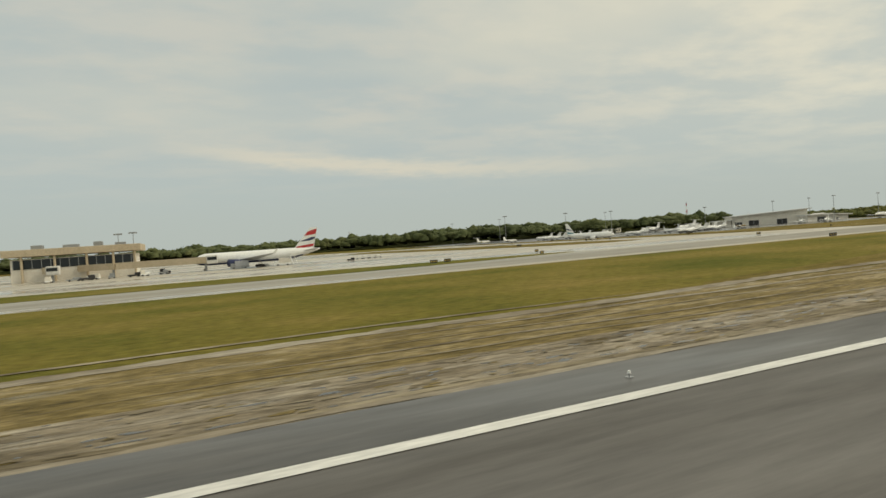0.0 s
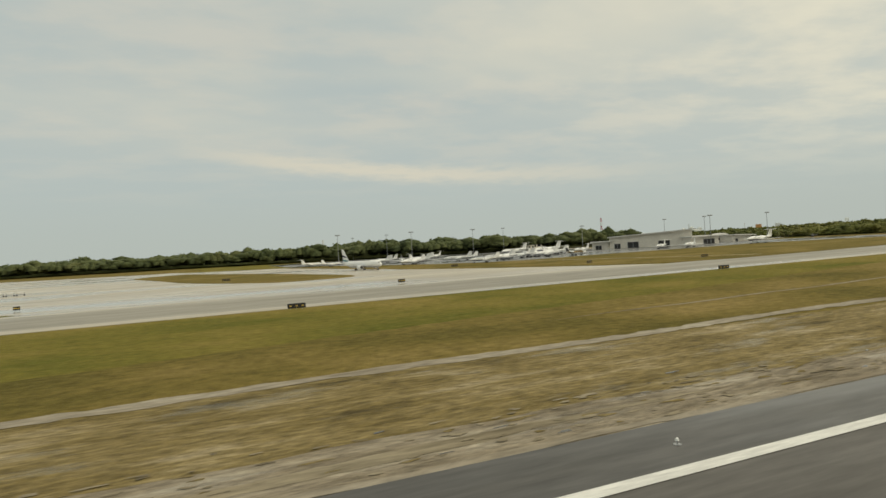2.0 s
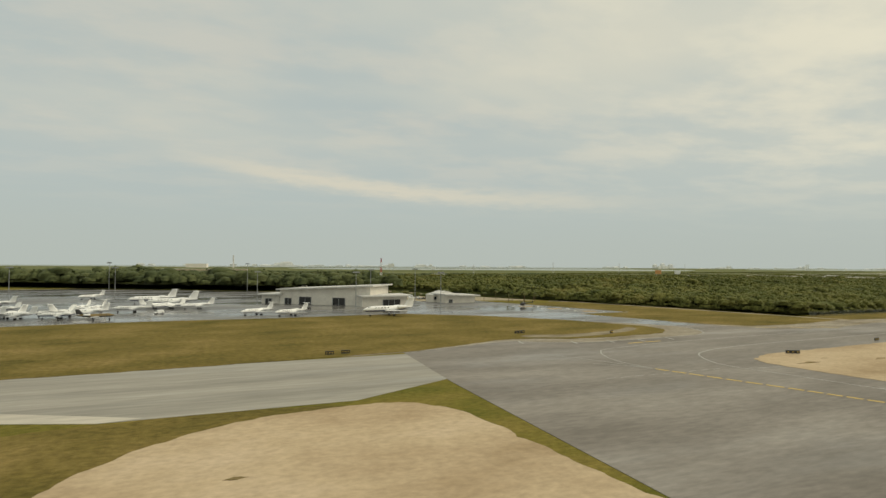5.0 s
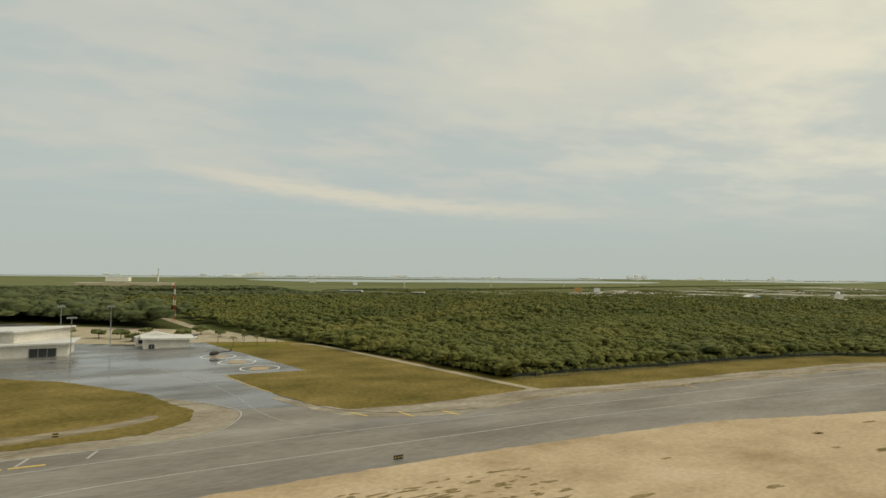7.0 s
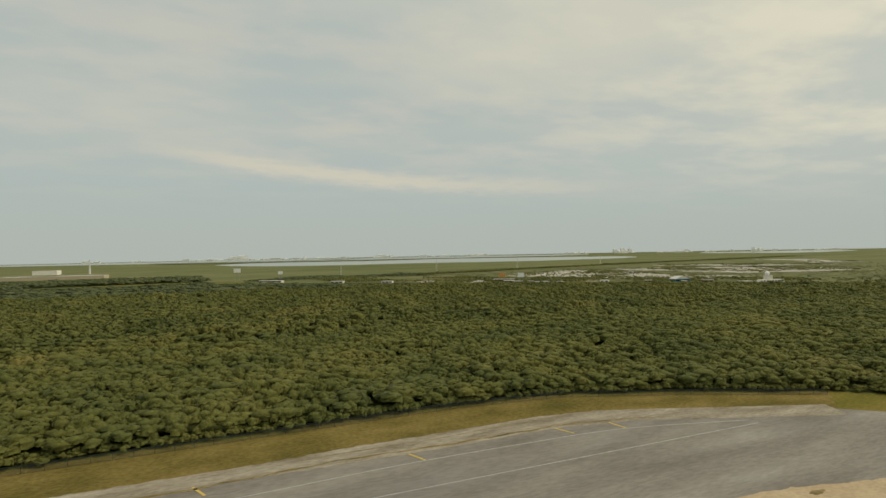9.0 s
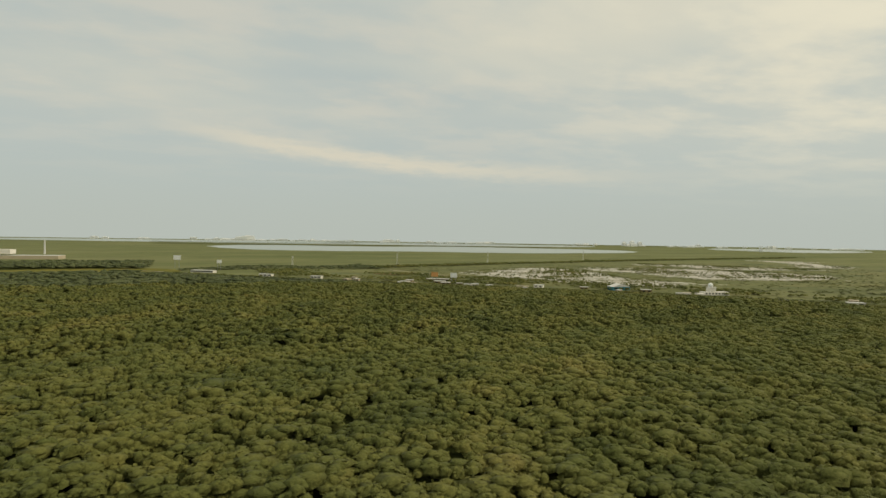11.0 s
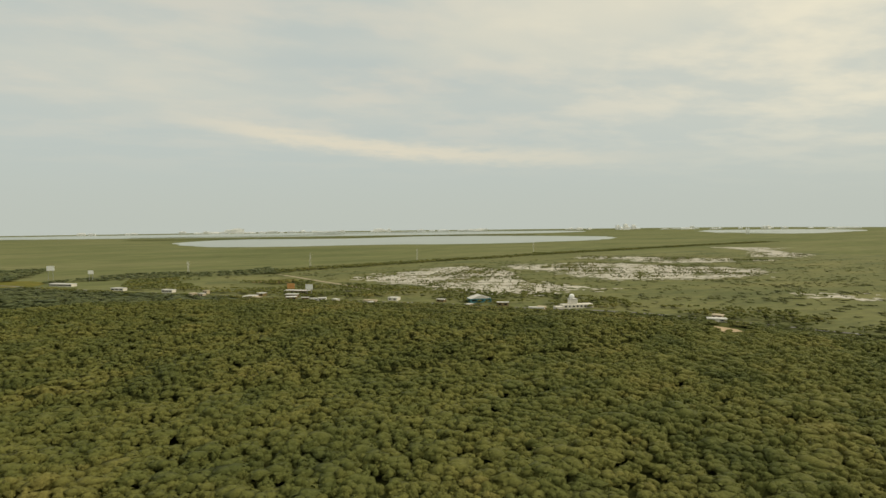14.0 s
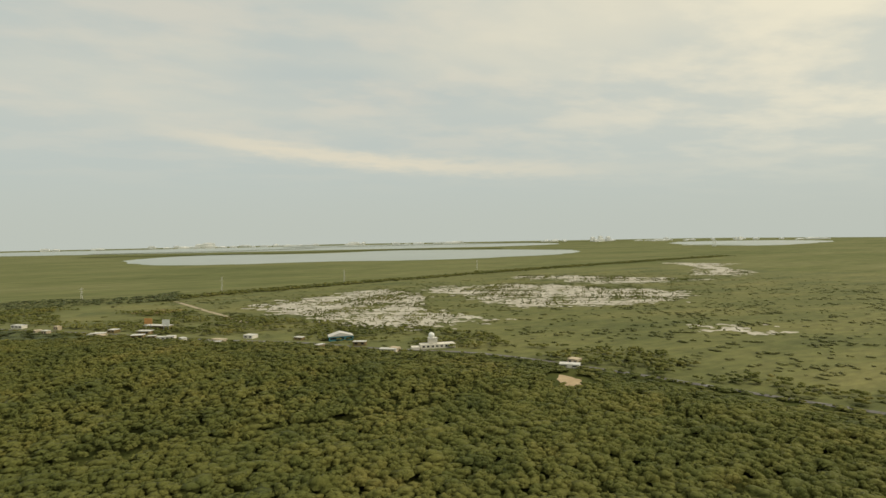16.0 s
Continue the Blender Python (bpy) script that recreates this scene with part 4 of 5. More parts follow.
def airliner(label, length, rad, span, fin_top, belly, nacelle, fin_mats, pairs):
    """A twin-engined airliner: nose at the origin, tail along -x."""
    k = length / 64
    zc = rad * 1.02 + 2.4 * k
    e = empty("airliner", label, "aircraft")
    prof = [(0, 0.03, -0.22), (-0.012, 0.30, -0.18), (-0.03, 0.58, -0.10), (-0.06, 0.84, -0.04), (-0.10, 0.98, 0), (-0.13, 1, 0), (-0.70, 1, 0), (-0.78, 0.90, 0.10),
            (-0.86, 0.66, 0.28), (-0.93, 0.40, 0.45), (-0.98, 0.20, 0.56), (-1.0, 0.06, 0.60)]
    part("fuselage", loft([ring(x * length, r * rad, zc + z * rad, 24) for x, r, z in prof]), "white", e, smooth=True)
    low = []
    for x, r, z in prof[2:9]:
        low.append([(x * length, math.cos(a) * r * rad * 1.006, zc + z * rad + math.sin(a) * r * rad * 1.006) for a in [math.pi * (1.22 + 0.56 * i / 8) for i in range(9)]])
    part("belly", loft(low, close=False), belly, e, "dark lower fuselage", smooth=True)
    part("cockpit_window", boxes((-0.047 * length, -0.030 * length, -0.52 * rad, 0.52 * rad, zc + 0.40 * rad, zc + 0.60 * rad), bev=0.1), "glass", e)
    for s in (-1, 1):
        wing = part("wing", foil((-0.30 * length, s * rad * 0.8, zc - 0.5 * rad), (-0.64 * length, s * span / 2, zc + 0.35 * rad), 0.20 * length, 0.035 * length, 1.3 * k), "belly", e, "grey swept wing")
        part("winglet", foil((-0.645 * length, s * span / 2, zc + 0.35 * rad), (-0.685 * length, s * span / 2 * 1.01, zc + 0.35 * rad + 2.2 * k), 0.03 * length, 0.012 * length, 0.3 * k, 1), "white", wing)
        part("tailplane", foil((-0.86 * length, s * rad * 0.3, zc + 0.45 * rad), (-0.965 * length, s * 0.17 * span, zc + 0.75 * rad), 0.10 * length, 0.035 * length, 0.6 * k), "belly", e)
        x0, ye, ze, re = -0.29 * length, s * span * 0.155, zc - 0.80 * rad, rad * 0.60
        eng = part("engine", loft([ring(x0 - a * length, re * b, ze, 18, yc=ye) for a, b in ((0, 0.86), (-0.004, 0.97), (0.02, 1.05), (0.06, 1.0), (0.095, 0.72), (0.115, 0.42))]), nacelle, e, "painted engine nacelle", smooth=True)
        part("intake", tubes(((x0 + 0.006 * length, ye, ze), (x0 - 0.01 * length, ye, ze), re * 0.8), n=18), "dark", eng)
        part("pylon", boxes((x0 - 0.10 * length, x0 - 0.02 * length, ye - 0.25, ye + 0.25, ze + re * 0.7, zc - 0.42 * rad)), "white", eng)
        wheel_set(e, -0.52 * length, s * 0.085 * span, 0.62 * k + 0.1, zc - rad * 0.5, pairs)
    wheel_set(e, -0.09 * length, 0, 0.5 * k + 0.1, zc - rad * 0.6, 1)
    z0, z1 = zc + 0.85 * rad, fin_top
    fin = part("tail_fin", foil((-0.79 * length, 0, z0), (-0.93 * length, 0, z1), 0.16 * length, 0.06 * length, 0.9 * k, 1), fin_mats[0], e)
    for i, mt in enumerate(fin_mats[1:]):
        f0, f1, rise, taper = [(0.0, 0.13, 0.10, 0.2), (0.30, 0.46, 0.16, 0.9), (0.60, 0.86, 0.12, 0.25)][i]
        for s in (-1, 1):
            bm = bmesh.new()
            lo, hi = [], []
            for j in range(7):
                u = 0.06 + 0.90 * j / 6
                mid, half = (f0 + f1) / 2 + rise * (u - 0.3), (f1 - f0) / 2 * (1 - taper * abs(u - 0.65) / 0.65)
                for row, f in ((lo, mid - half), (hi, mid + half)):
                    f = max(0.0, min(0.99, f))
                    le, ch = -0.79 * length - 0.14 * length * f, (0.16 - 0.10 * f) * length
                    row.append(bm.verts.new((le - u * ch, s * (0.46 * k * (1 - 0.7 * f) + 0.03), z0 + (z1 - z0) * f)))
            for j in range(6):
                bm.faces.new((lo[j], lo[j + 1], hi[j + 1], hi[j]))
            part("livery_stripe", bm, mt, fin, "coloured stripe on the tail fin")
    return e


def heading(dx, dy):
    return math.degrees(math.atan2(dy, dx))


wide = airliner("white wide-body airliner with red and navy striped tail", 64, 3.1, 61, 18.8, "navy", "navy", ("white", "red", "navy", "red"), 3)
wide.matrix_basis = at(-2, 318, 0.1, heading(-62, 12))
narrow = airliner("white narrow-body airliner with teal striped tail standing on the apron", 38, 1.95, 35.8, 12.6, "belly", "white", ("white", "teal", "navy"), 1)
narrow.matrix_basis = at(259, 306, 0.1, heading(15, -35))


def bizjet(label, length, body, stripe_mat, tail="t"):
    """A business jet with rear engines: nose at the origin, tail along -x."""
    rad, zc = length * 0.052, length * 0.052 + 0.075 * length
    k = length / 18
    e = empty("business_jet", label, "aircraft", "jets on the parking apron")
    prof = [(0, 0.05, -0.25), (-0.03, 0.42, -0.2), (-0.08, 0.76, -0.1), (-0.16, 1, 0), (-0.62, 1, 0), (-0.80, 0.72, 0.16), (-0.93, 0.36, 0.4), (-1, 0.08, 0.5)]
    part("fuselage", loft([ring(x * length, r * rad, zc + z * rad, 14) for x, r, z in prof]), body, e, smooth=True)
    low = [[(x * length, math.cos(a) * r * rad * 1.01, zc + z * rad + math.sin(a) * r * rad * 1.01) for a in [math.pi * (1.12 + 0.76 * i / 6) for i in range(7)]] for x, r, z in prof[1:7]]
    part("belly", loft(low, close=False), stripe_mat, e, smooth=True)
    part("windscreen", boxes((-0.135 * length, -0.095 * length, -0.5 * rad, 0.5 * rad, zc + 0.5 * rad, zc + 0.78 * rad), bev=0.05), "glass", e)
    for s in (-1, 1):
        for i in range(5):
            part("cabin_window", boxes((-(0.24 + 0.06 * i) * length, -(0.215 + 0.06 * i) * length, s * rad * 0.9 - 0.06, s * rad * 0.9 + 0.06, zc + 0.25 * rad, zc + 0.55 * rad)), "glass", e)
        part("wing", foil((-0.40 * length, s * rad * 0.6, zc - 0.7 * rad), (-0.60 * length, s * length * 0.47, zc - 0.2 * rad), 0.22 * length, 0.07 * length, 0.5 * k), "white", e)
        part("engine", loft([ring(-(a) * length, rad * b, zc + 0.55 * rad, 12, yc=s * rad * 1.55) for a, b in ((0.64, 0.40), (0.66, 0.52), (0.74, 0.52), (0.82, 0.34))]), "white", e, smooth=True)
        zt = zc + 0.19 * length if tail == "t" else zc + 0.9 * rad
        part("tailplane", foil((-0.90 * length, s * 0.1, zt), (-0.99 * length, s * length * 0.19, zt + 0.1), 0.10 * length, 0.05 * length, 0.25 * k), "white", e)
        wheel_set(e, -0.56 * length, s * 0.10 * length, 0.42, zc - rad * 0.4)
    wheel_set(e, -0.14 * length, 0, 0.35, zc - rad * 0.5)
    part("tail_fin", foil((-0.80 * length, 0, zc + 0.7 * rad), (-0.92 * length, 0, zc + 0.20 * length), 0.19 * length, 0.11 * length, 0.4 * k, 1), stripe_mat if body != "white" else "white", e)
    return e


jet_a = bizjet("white business jet with a grey belly parked on wet apron", 20, "white", "belly")
jet_b = bizjet("white business jet with a navy belly parked on wet apron", 18, "white", "navy", "low")
jet_c = bizjet("large white long-range business jet parked near hangars", 30, "white", "navy")
jet_d = bizjet("dark bronze business aircraft parked at the apron edge", 16, "brown", "dark", "low")
jet_a.matrix_basis, jet_b.matrix_basis = at(334, 316, 0.13, 200), at(311, 302, 0.13, 170)
jet_c.matrix_basis, jet_d.matrix_basis = at(521, 292, 0.13, 188), at(404, 321, 0.13, 10)
spots = [(256, 478), (266, 445), (276, 416), (283, 434), (291, 376), (286, 356), (297, 462), (307, 420), (318, 434), (329, 419), (335, 383), (339, 340),
         (352, 336), (366, 342), (379, 341), (392, 347), (370, 330), (319, 364), (347, 331), (376, 372), (385, 362), (398, 363), (418, 376), (360, 498), (300, 395)]
rj = random.Random(11)
for i, (x, y) in enumerate(spots):
    copy_thing(jet_b if i % 3 == 1 else jet_a, at(x, y, 0.13, rj.choice((200, 190, 215, 20, 165, 250)) + rj.uniform(-8, 8)))
for x, y, q in ((399, 430, 195), (428, 390, 25), (462, 316, 210), (478, 306, 205), (412, 400, 190), (432, 372, 200)):
    copy_thing(jet_c if x < 420 else jet_a, at(x, y, 0.13, q))


def helicopter(x, y, q):
    e = empty("helicopter", "dark helicopter parked on a painted helipad", "helicopter")
    part("cabin", loft([ring(a, r, 1.7 + z, 14, 0.85) for a, r, z in ((2.6, 0.1, -0.3), (2.2, 0.65, -0.2), (1.2, 1.1, 0), (-0.6, 1.15, 0.05), (-2.0, 0.7, 0.3), (-2.6, 0.3, 0.5))]), "dark", e, smooth=True)
    part("windscreen", loft([ring(a, r, 1.85 + z, 14, 0.8) for a, r, z in ((2.5, 0.12, -0.15), (2.1, 0.6, -0.05), (1.2, 0.98, 0.12), (0.9, 0.6, 0.3))]), "glass", e, smooth=True)
    boom = part("tail_boom", tubes(((-2.3, 0, 2.1), (-8.2, 0, 2.5), 0.34, 0.16)), "dark", e)
    part("tail_fin", foil((-7.6, 0, 2.2), (-8.6, 0, 4.0), 1.2, 0.6, 0.15, 1), "dark", boom)
    mast = part("rotor_mast", tubes(((-0.2, 0, 2.6), (-0.2, 0, 3.5), 0.2)), "metal", e)
    for s in range(3):
        w = radians(120 * s + 20)
        part("rotor_blade", tubes(((-0.2, 0, 3.5), (-0.2 + 5.4 * math.cos(w), 5.4 * math.sin(w), 3.42), 0.10, 0.07), n=6), "dark", mast)
    for s in (-1, 1):
        part("skid", tubes(((1.9, s * 1.1, 0.1), (-1.9, s * 1.1, 0.1), 0.07), ((1.0, s * 0.6, 0.9), (1.0, s * 1.1, 0.1), 0.06), ((-1.0, s * 0.6, 0.9), (-1.0, s * 1.1, 0.1), 0.06), n=6), "metal", e)
    e.matrix_basis = at(x, y, 0.17, q)


helicopter(642, 330, 190)

# ---------------------------------------------------------------- hangars and terminal


def sloped_hall(name, label, x0, x1, y0, y1, zl, zr, door, zback=None):
    """A white hall whose roof rises from zl to zr, with dark panels in its front for the shade inside its glazed
    openings.
    """
    e = empty(name, label, "hangar")
    bm = loft([[(x0, y, 0), (x1, y, 0), (x1, y, zr), (x0, y, zl)] for y in (y0, y1)])
    part("wall", bm, "wall", e)
    t = 0.9
    part("roof", loft([[(x0 - 1.5, y, zl), (x1 + 3, y, zr + (zr - zl) * 3 / (x1 - x0)), (x1 + 3, y, zr + t + (zr - zl) * 3 / (x1 - x0)), (x0 - 1.5, y, zl + t)] for y in (y0 - 3, y1 + 1)]), "roof", e, "pale overhanging roof slab")
    for a, b, h in door:
        # The wall is closed here; the unlit inside is a dark panel.
        d = part("doorway_shade", boxes((a, b, y0 - 0.25, y0 - 0.05, 0.1, h)), "dark", e, "dark panel for the shade inside an open hangar doorway")
        n = max(2, int((b - a) / 4))
        for i in range(n + 1):
            xx = a + (b - a) * i / n
            part("mullion", boxes((xx - 0.15, xx + 0.15, y0 - 0.4, y0 - 0.24, 0.1, h)), "galv", d)
    return e


h1 = sloped_hall("hangar", "large white hangar with a rising slab roof", 0, 67, 0, 34, 9.6, 12.8, ((4, 9, 4.2), (15, 24, 5.2), (40, 49, 5.0)))
h1.matrix_basis = at(494, 408, 0.1, heading(53, -42))
h1b = sloped_hall("hangar_annex", "low white annex beside the large hangar", 0, 14, 0, 22, 6.0, 6.2, ((3, 8, 3.5),))
h1b.matrix_basis = at(483, 418, 0.1, heading(53, -42))
h2 = sloped_hall("hangar", "small white hangar with a dark glazed opening", 0, 31, 0, 22, 6.3, 6.5, ((14, 26, 4.4),))
h2.matrix_basis = at(540, 362, 0.1, 0)
h3 = sloped_hall("hangar", "low white hall with a shallow sloping roof", 14, 39, 0, 20, 5.8, 4.8, ((17, 20, 2.6),))
h3.matrix_basis = at(592, 377, 0.1, 4)

term = empty("terminal", "beige airport terminal wing with a flat overhanging roof", "terminal")
part("wall", boxes((-85, -30, 345, 372, 0, 12)), "wall", term)
part("roof", boxes((-88, -27, 342, 376, 13.2, 16.8), bev=0.3), "beige", term, "deep beige roof fascia")
for x in (-80, -66, -52, -40, -30):
    part("column", tubes(((x, 343.5, 0), (x, 343.5, 13.2), 0.6), n=12), "beige", term)
part("window", boxes((-84, -31, 344.7, 344.95, 7.0, 11.6)), "glass", term)
for i in range(14):
    part("mullion", boxes((-84 + i * 4, -83.7 + i * 4, 344.5, 344.68, 7.0, 11.6)), "galv", term)


for i, (x, w, h) in enumerate(((-78, 5, 2.2), (-64, 7, 1.8), (-50, 4, 2.6), (-40, 5, 1.6))):
    part("roof_unit", boxes((x, x + w, 354, 359, 16.8, 16.8 + h), bev=0.15), "galv", term)


def jet_bridge(pts, label):
    e = empty("jet_bridge", label, "jet bridge", "jet bridges")
    for (x0, y0), (x1, y1) in zip(pts, pts[1:]):
        d = Vector((x1 - x0, y1 - y0)).normalized() * 1
        n = Vector((-d.y, d.x)) * 1.7
        part("tunnel", loft([[(x + n.x, y + n.y, 4.0), (x - n.x, y - n.y, 4.0), (x - n.x, y - n.y, 7.2), (x + n.x, y + n.y, 7.2)] for x, y in ((x0, y0), (x1, y1))]), "beige", e)
        part("support", tubes(((x1 - d.x * 3, y1 - d.y * 3, 0), (x1 - d.x * 3, y1 - d.y * 3, 4.0), 0.55)), "galv", e)
    x, y = pts[-1]
    part("cab", boxes((x - 2.6, x + 2.6, y - 2.4, y + 2.4, 3.6, 7.8), bev=0.4), "roof", e, "pale rotunda cab")
    part("cab_window", boxes((x - 2.2, x + 2.2, y - 2.5, y - 2.35, 5.4, 7.0)), "glass", e)


jet_bridge([(-55, 344), (-36, 320), (7, 309)], "long beige passenger jet bridge reaching the airliner")
jet_bridge([(-70, 344), (-62, 318)], "short beige passenger jet bridge beside the terminal")


def mast(x, y, h, label="tall steel floodlight mast beside the apron"):
    e = empty("floodlight_mast", label, "light mast", "floodlight masts")
    part("pole", tubes(((0, 0, 0), (0, 0, h), 0.26, 0.15), n=8), "galv", e)
    head = part("crossarm", boxes((-2.0, 2.0, -0.2, 0.2, h, h + 0.35)), "galv", e)
    for i in (-1.7, -0.6, 0.6, 1.7):
        part("floodlight", boxes((i - 0.4, i + 0.4, -0.7, 0.1, h - 0.5, h + 0.1), bev=0.08), "galv", head)
    e.matrix_basis = at(x, y, 0.05)


for x, y, h in ((268, 468, 25), (328, 456, 24.5), (388, 462, 24.5), (481, 429, 22), (527, 329, 23), (578, 321, 23), (588, 392, 24.5), (560, 412, 24), (-38, 352, 22.5), (-31, 354, 23), (362, 647, 28), (487, 591, 28), (348, 764, 29)):
    mast(x, y, h)

tower = empty("radio_tower", "red and white lattice radio tower above the trees", "tower")
for i in range(7):
    z0, z1 = i * 5, i * 5 + 5
    w0, w1 = 1.3 - i * 0.13, 1.3 - (i + 1) * 0.13
    spec = []
    for s, t in ((-1, -1), (1, -1), (1, 1), (-1, 1)):
        spec.append(((s * w0, t * w0, z0), (s * w1, t * w1, z1), 0.13))
    for (a, b), (c, d) in (((-1, -1), (1, -1)), ((1, -1), (1, 1)), ((1, 1), (-1, 1)), ((-1, 1), (-1, -1))):
        spec.append(((a * w0, b * w0, z0), (c * w1, d * w1, z1), 0.09))
        spec.append(((a * w1, b * w1, z1), (c * w1, d * w1, z1), 0.08))
    part("lattice_section", tubes(*spec, n=5), "red" if i % 2 == 0 else "white", tower)
part("antenna", tubes(((0, 0, 35), (0, 0, 37.5), 0.1), n=5), "metal", tower)
tower.matrix_basis = at(622, 585, 0)

# ---------------------------------------------------------------- signs, lights, vehicles


def taxi_sign(x, y, w=3.2, q=0.0, board="sign_black"):
    e = empty("taxiway_sign", "low black taxiway sign on short legs in the grass", "sign", "taxiway signs")
    part("board", boxes((-w / 2, w / 2, -0.14, 0.14, 0.25, 1.25), bev=0.05), board, e)
    n = 3
    for i in range(n):
        xx = -w / 2 + w * (i + 0.5) / n
        part("lettering_bar", boxes((xx - 0.2, xx + 0.2, -0.17, -0.145, 0.62, 0.88)), "yellow_paint", e, "small plain yellow bar")
        part("leg", boxes((xx - 0.05, xx + 0.05, -0.05, 0.05, 0, 0.25)), "galv", e)
    e.matrix_basis = at(x, y, 0.2, q)


for x, y, w, q in ((70, 170, 2.6, 0), (75.5, 171.5, 2.4, 0), (112, 171, 1.8, 20), (188.3, 118.4, 3.6, 0), (229, 176, 2.4, 0), (178, 296, 3.6, 10), (305, 118.5, 3.8, 0),
                   (322, 203, 4.2, 25), (365, 182, 3.6, 0), (288, 271, 3.6, 0), (559, 197, 5.0, 8), (611, 120, 4.2, -28), (671.5, 130, 2.4, 0), (594, 184, 1.4, 0), (122, 190, 1.6, 0), (477, 170, 2.6, 0), (482, 170.5, 2.6, 0)):
    taxi_sign(x, y, w, q)


def edge_light(x, y):
    e = empty("runway_light", "small white runway edge light on a metal stem", "light", "runway edge lights")
    part("base", tubes(((0, 0, 0), (0, 0, 0.06), 0.3), n=12), "metal", e)
    part("stem", tubes(((0, 0, 0.06), (0, 0, 0.32), 0.06), n=8), "metal", e)
    part("lens", tubes(((0, 0, 0.32), (0, 0, 0.52), 0.15, 0.10), n=10), "white", e)
    e.matrix_basis = at(x, y, 0.14) @ Matrix.Scale(0.7, 4)


for i in range(-4, 16):
    edge_light(20 + 29.25 * i, 23.4)


def vehicle(name, label, x, y, q, length, width, height, mat, cab=0.35, category="vehicle", box_mat=None, group=""):
    e = empty(name, label, category, group)
    part("body", boxes((0, length, -width / 2, width / 2, 0.45, height * 0.55), bev=0.12), mat, e)
    part("cab", boxes((length * (1 - cab), length * 0.97, -width * 0.45, width * 0.45, height * 0.55, height), bev=0.18), mat, e)
    part("windscreen", boxes((length * 0.955, length * 0.98, -width * 0.4, width * 0.4, height * 0.6, height * 0.92)), "glass", e)
    if box_mat:
        part("load_box", boxes((0.1, length * (1 - cab) - 0.15, -width / 2, width / 2, height * 0.55, height * 1.45), bev=0.06), box_mat, e)
    for xx in (length * 0.2, length * 0.8):
        for s in (-1, 1):
            part("wheel", tubes(((xx, s * width * 0.5 - 0.12, 0.42), (xx, s * width * 0.5 + 0.12, 0.42), 0.42), n=12), "rubber", e)
    e.matrix_basis = at(x, y, 0.12, q)
    return e


vehicle("pickup", "white pickup truck parked near the jet bridge", -27, 311, 5, 5.2, 1.9, 1.8, "white", 0.55)
vehicle("catering_truck", "white catering truck with raised box beside the airliner", 44, 298, 170, 8, 2.4, 2.6, "white", 0.25, box_mat="wall")
vehicle("fuel_truck", "grey fuel truck under the airliner wing", 24, 302, 175, 9, 2.5, 2.7, "galv", 0.25, box_mat="belly")
vehicle("belt_loader", "low grey belt loader beside the airliner", 33, 303, 90, 6, 2.0, 1.4, "galv", 0.3)
vehicle("tug", "dark aircraft tug on the apron", 71, 288, 10, 3.6, 2.0, 1.5, "dark", 0.4)
vehicle("service_van", "white service van on the parking apron", 420, 345, 30, 5, 2, 2.1, "white", 0.7)
for i in range(4):
    c = empty("baggage_cart", "white covered baggage cart standing on the apron", "cart", "baggage carts")
    part("deck", boxes((0, 3, -0.8, 0.8, 0.5, 0.7)), "galv", c)
    part("cover", boxes((0.05, 2.95, -0.78, 0.78, 1.6, 1.75), bev=0.04), "white", c)
    for xx in (0.1, 2.9):
        for s in (-0.72, 0.72):
            part("post", tubes(((xx, s, 0.7), (xx, s, 1.6), 0.05), n=6), "galv", c)
            part("wheel", tubes(((xx, s - 0.08, 0.25), (xx, s + 0.08, 0.25), 0.25), n=10), "rubber", c)
    c.matrix_basis = at(80 + i * 3.7, 303 + i * 0.6, 0.12, 8)

stairs = empty("passenger_stairs", "white mobile boarding stairs at the rear door", "stairs")
part("frame", tubes(((0, -1, 0.4), (6, -1, 4.8), 0.12), ((0, 1, 0.4), (6, 1, 4.8), 0.12), ((5.6, -1, 0.4), (5.6, -1, 4.6), 0.1), ((5.6, 1, 0.4), (5.6, 1, 4.6), 0.1), n=6), "white", stairs)
for i in range(14):
    part("step", boxes((i * 0.42, i * 0.42 + 0.4, -1, 1, 0.55 + i * 0.31, 0.6 + i * 0.31)), "galv", stairs)
part("platform", boxes((5.7, 7.6, -1.1, 1.1, 4.7, 4.85)), "white", stairs)
part("canopy", boxes((5.2, 7.6, -1.1, 1.1, 7.0, 7.15), (7.3, 7.5, -1.1, -0.95, 4.8, 7.0), (7.3, 7.5, 0.95, 1.1, 4.8, 7.0)), "white", stairs)
stairs.matrix_basis = at(46, 296, 0.12, 95)

rk = random.Random(21)
for i in range(9):
    vehicle("service_truck", ("white", "grey", "dark")[i % 3] + " ground service truck parked under the jet bridge", -62 + i * 6.3 + rk.uniform(-1, 1), 306 + rk.uniform(-4, 5), rk.choice((0, 15, 90, 170)), rk.uniform(4, 6.5), 2.1, rk.uniform(1.8, 2.8), ("white", "galv", "dark")[i % 3], rk.uniform(0.3, 0.6), group="service vehicles", box_mat=("wall", None, None)[i % 3])

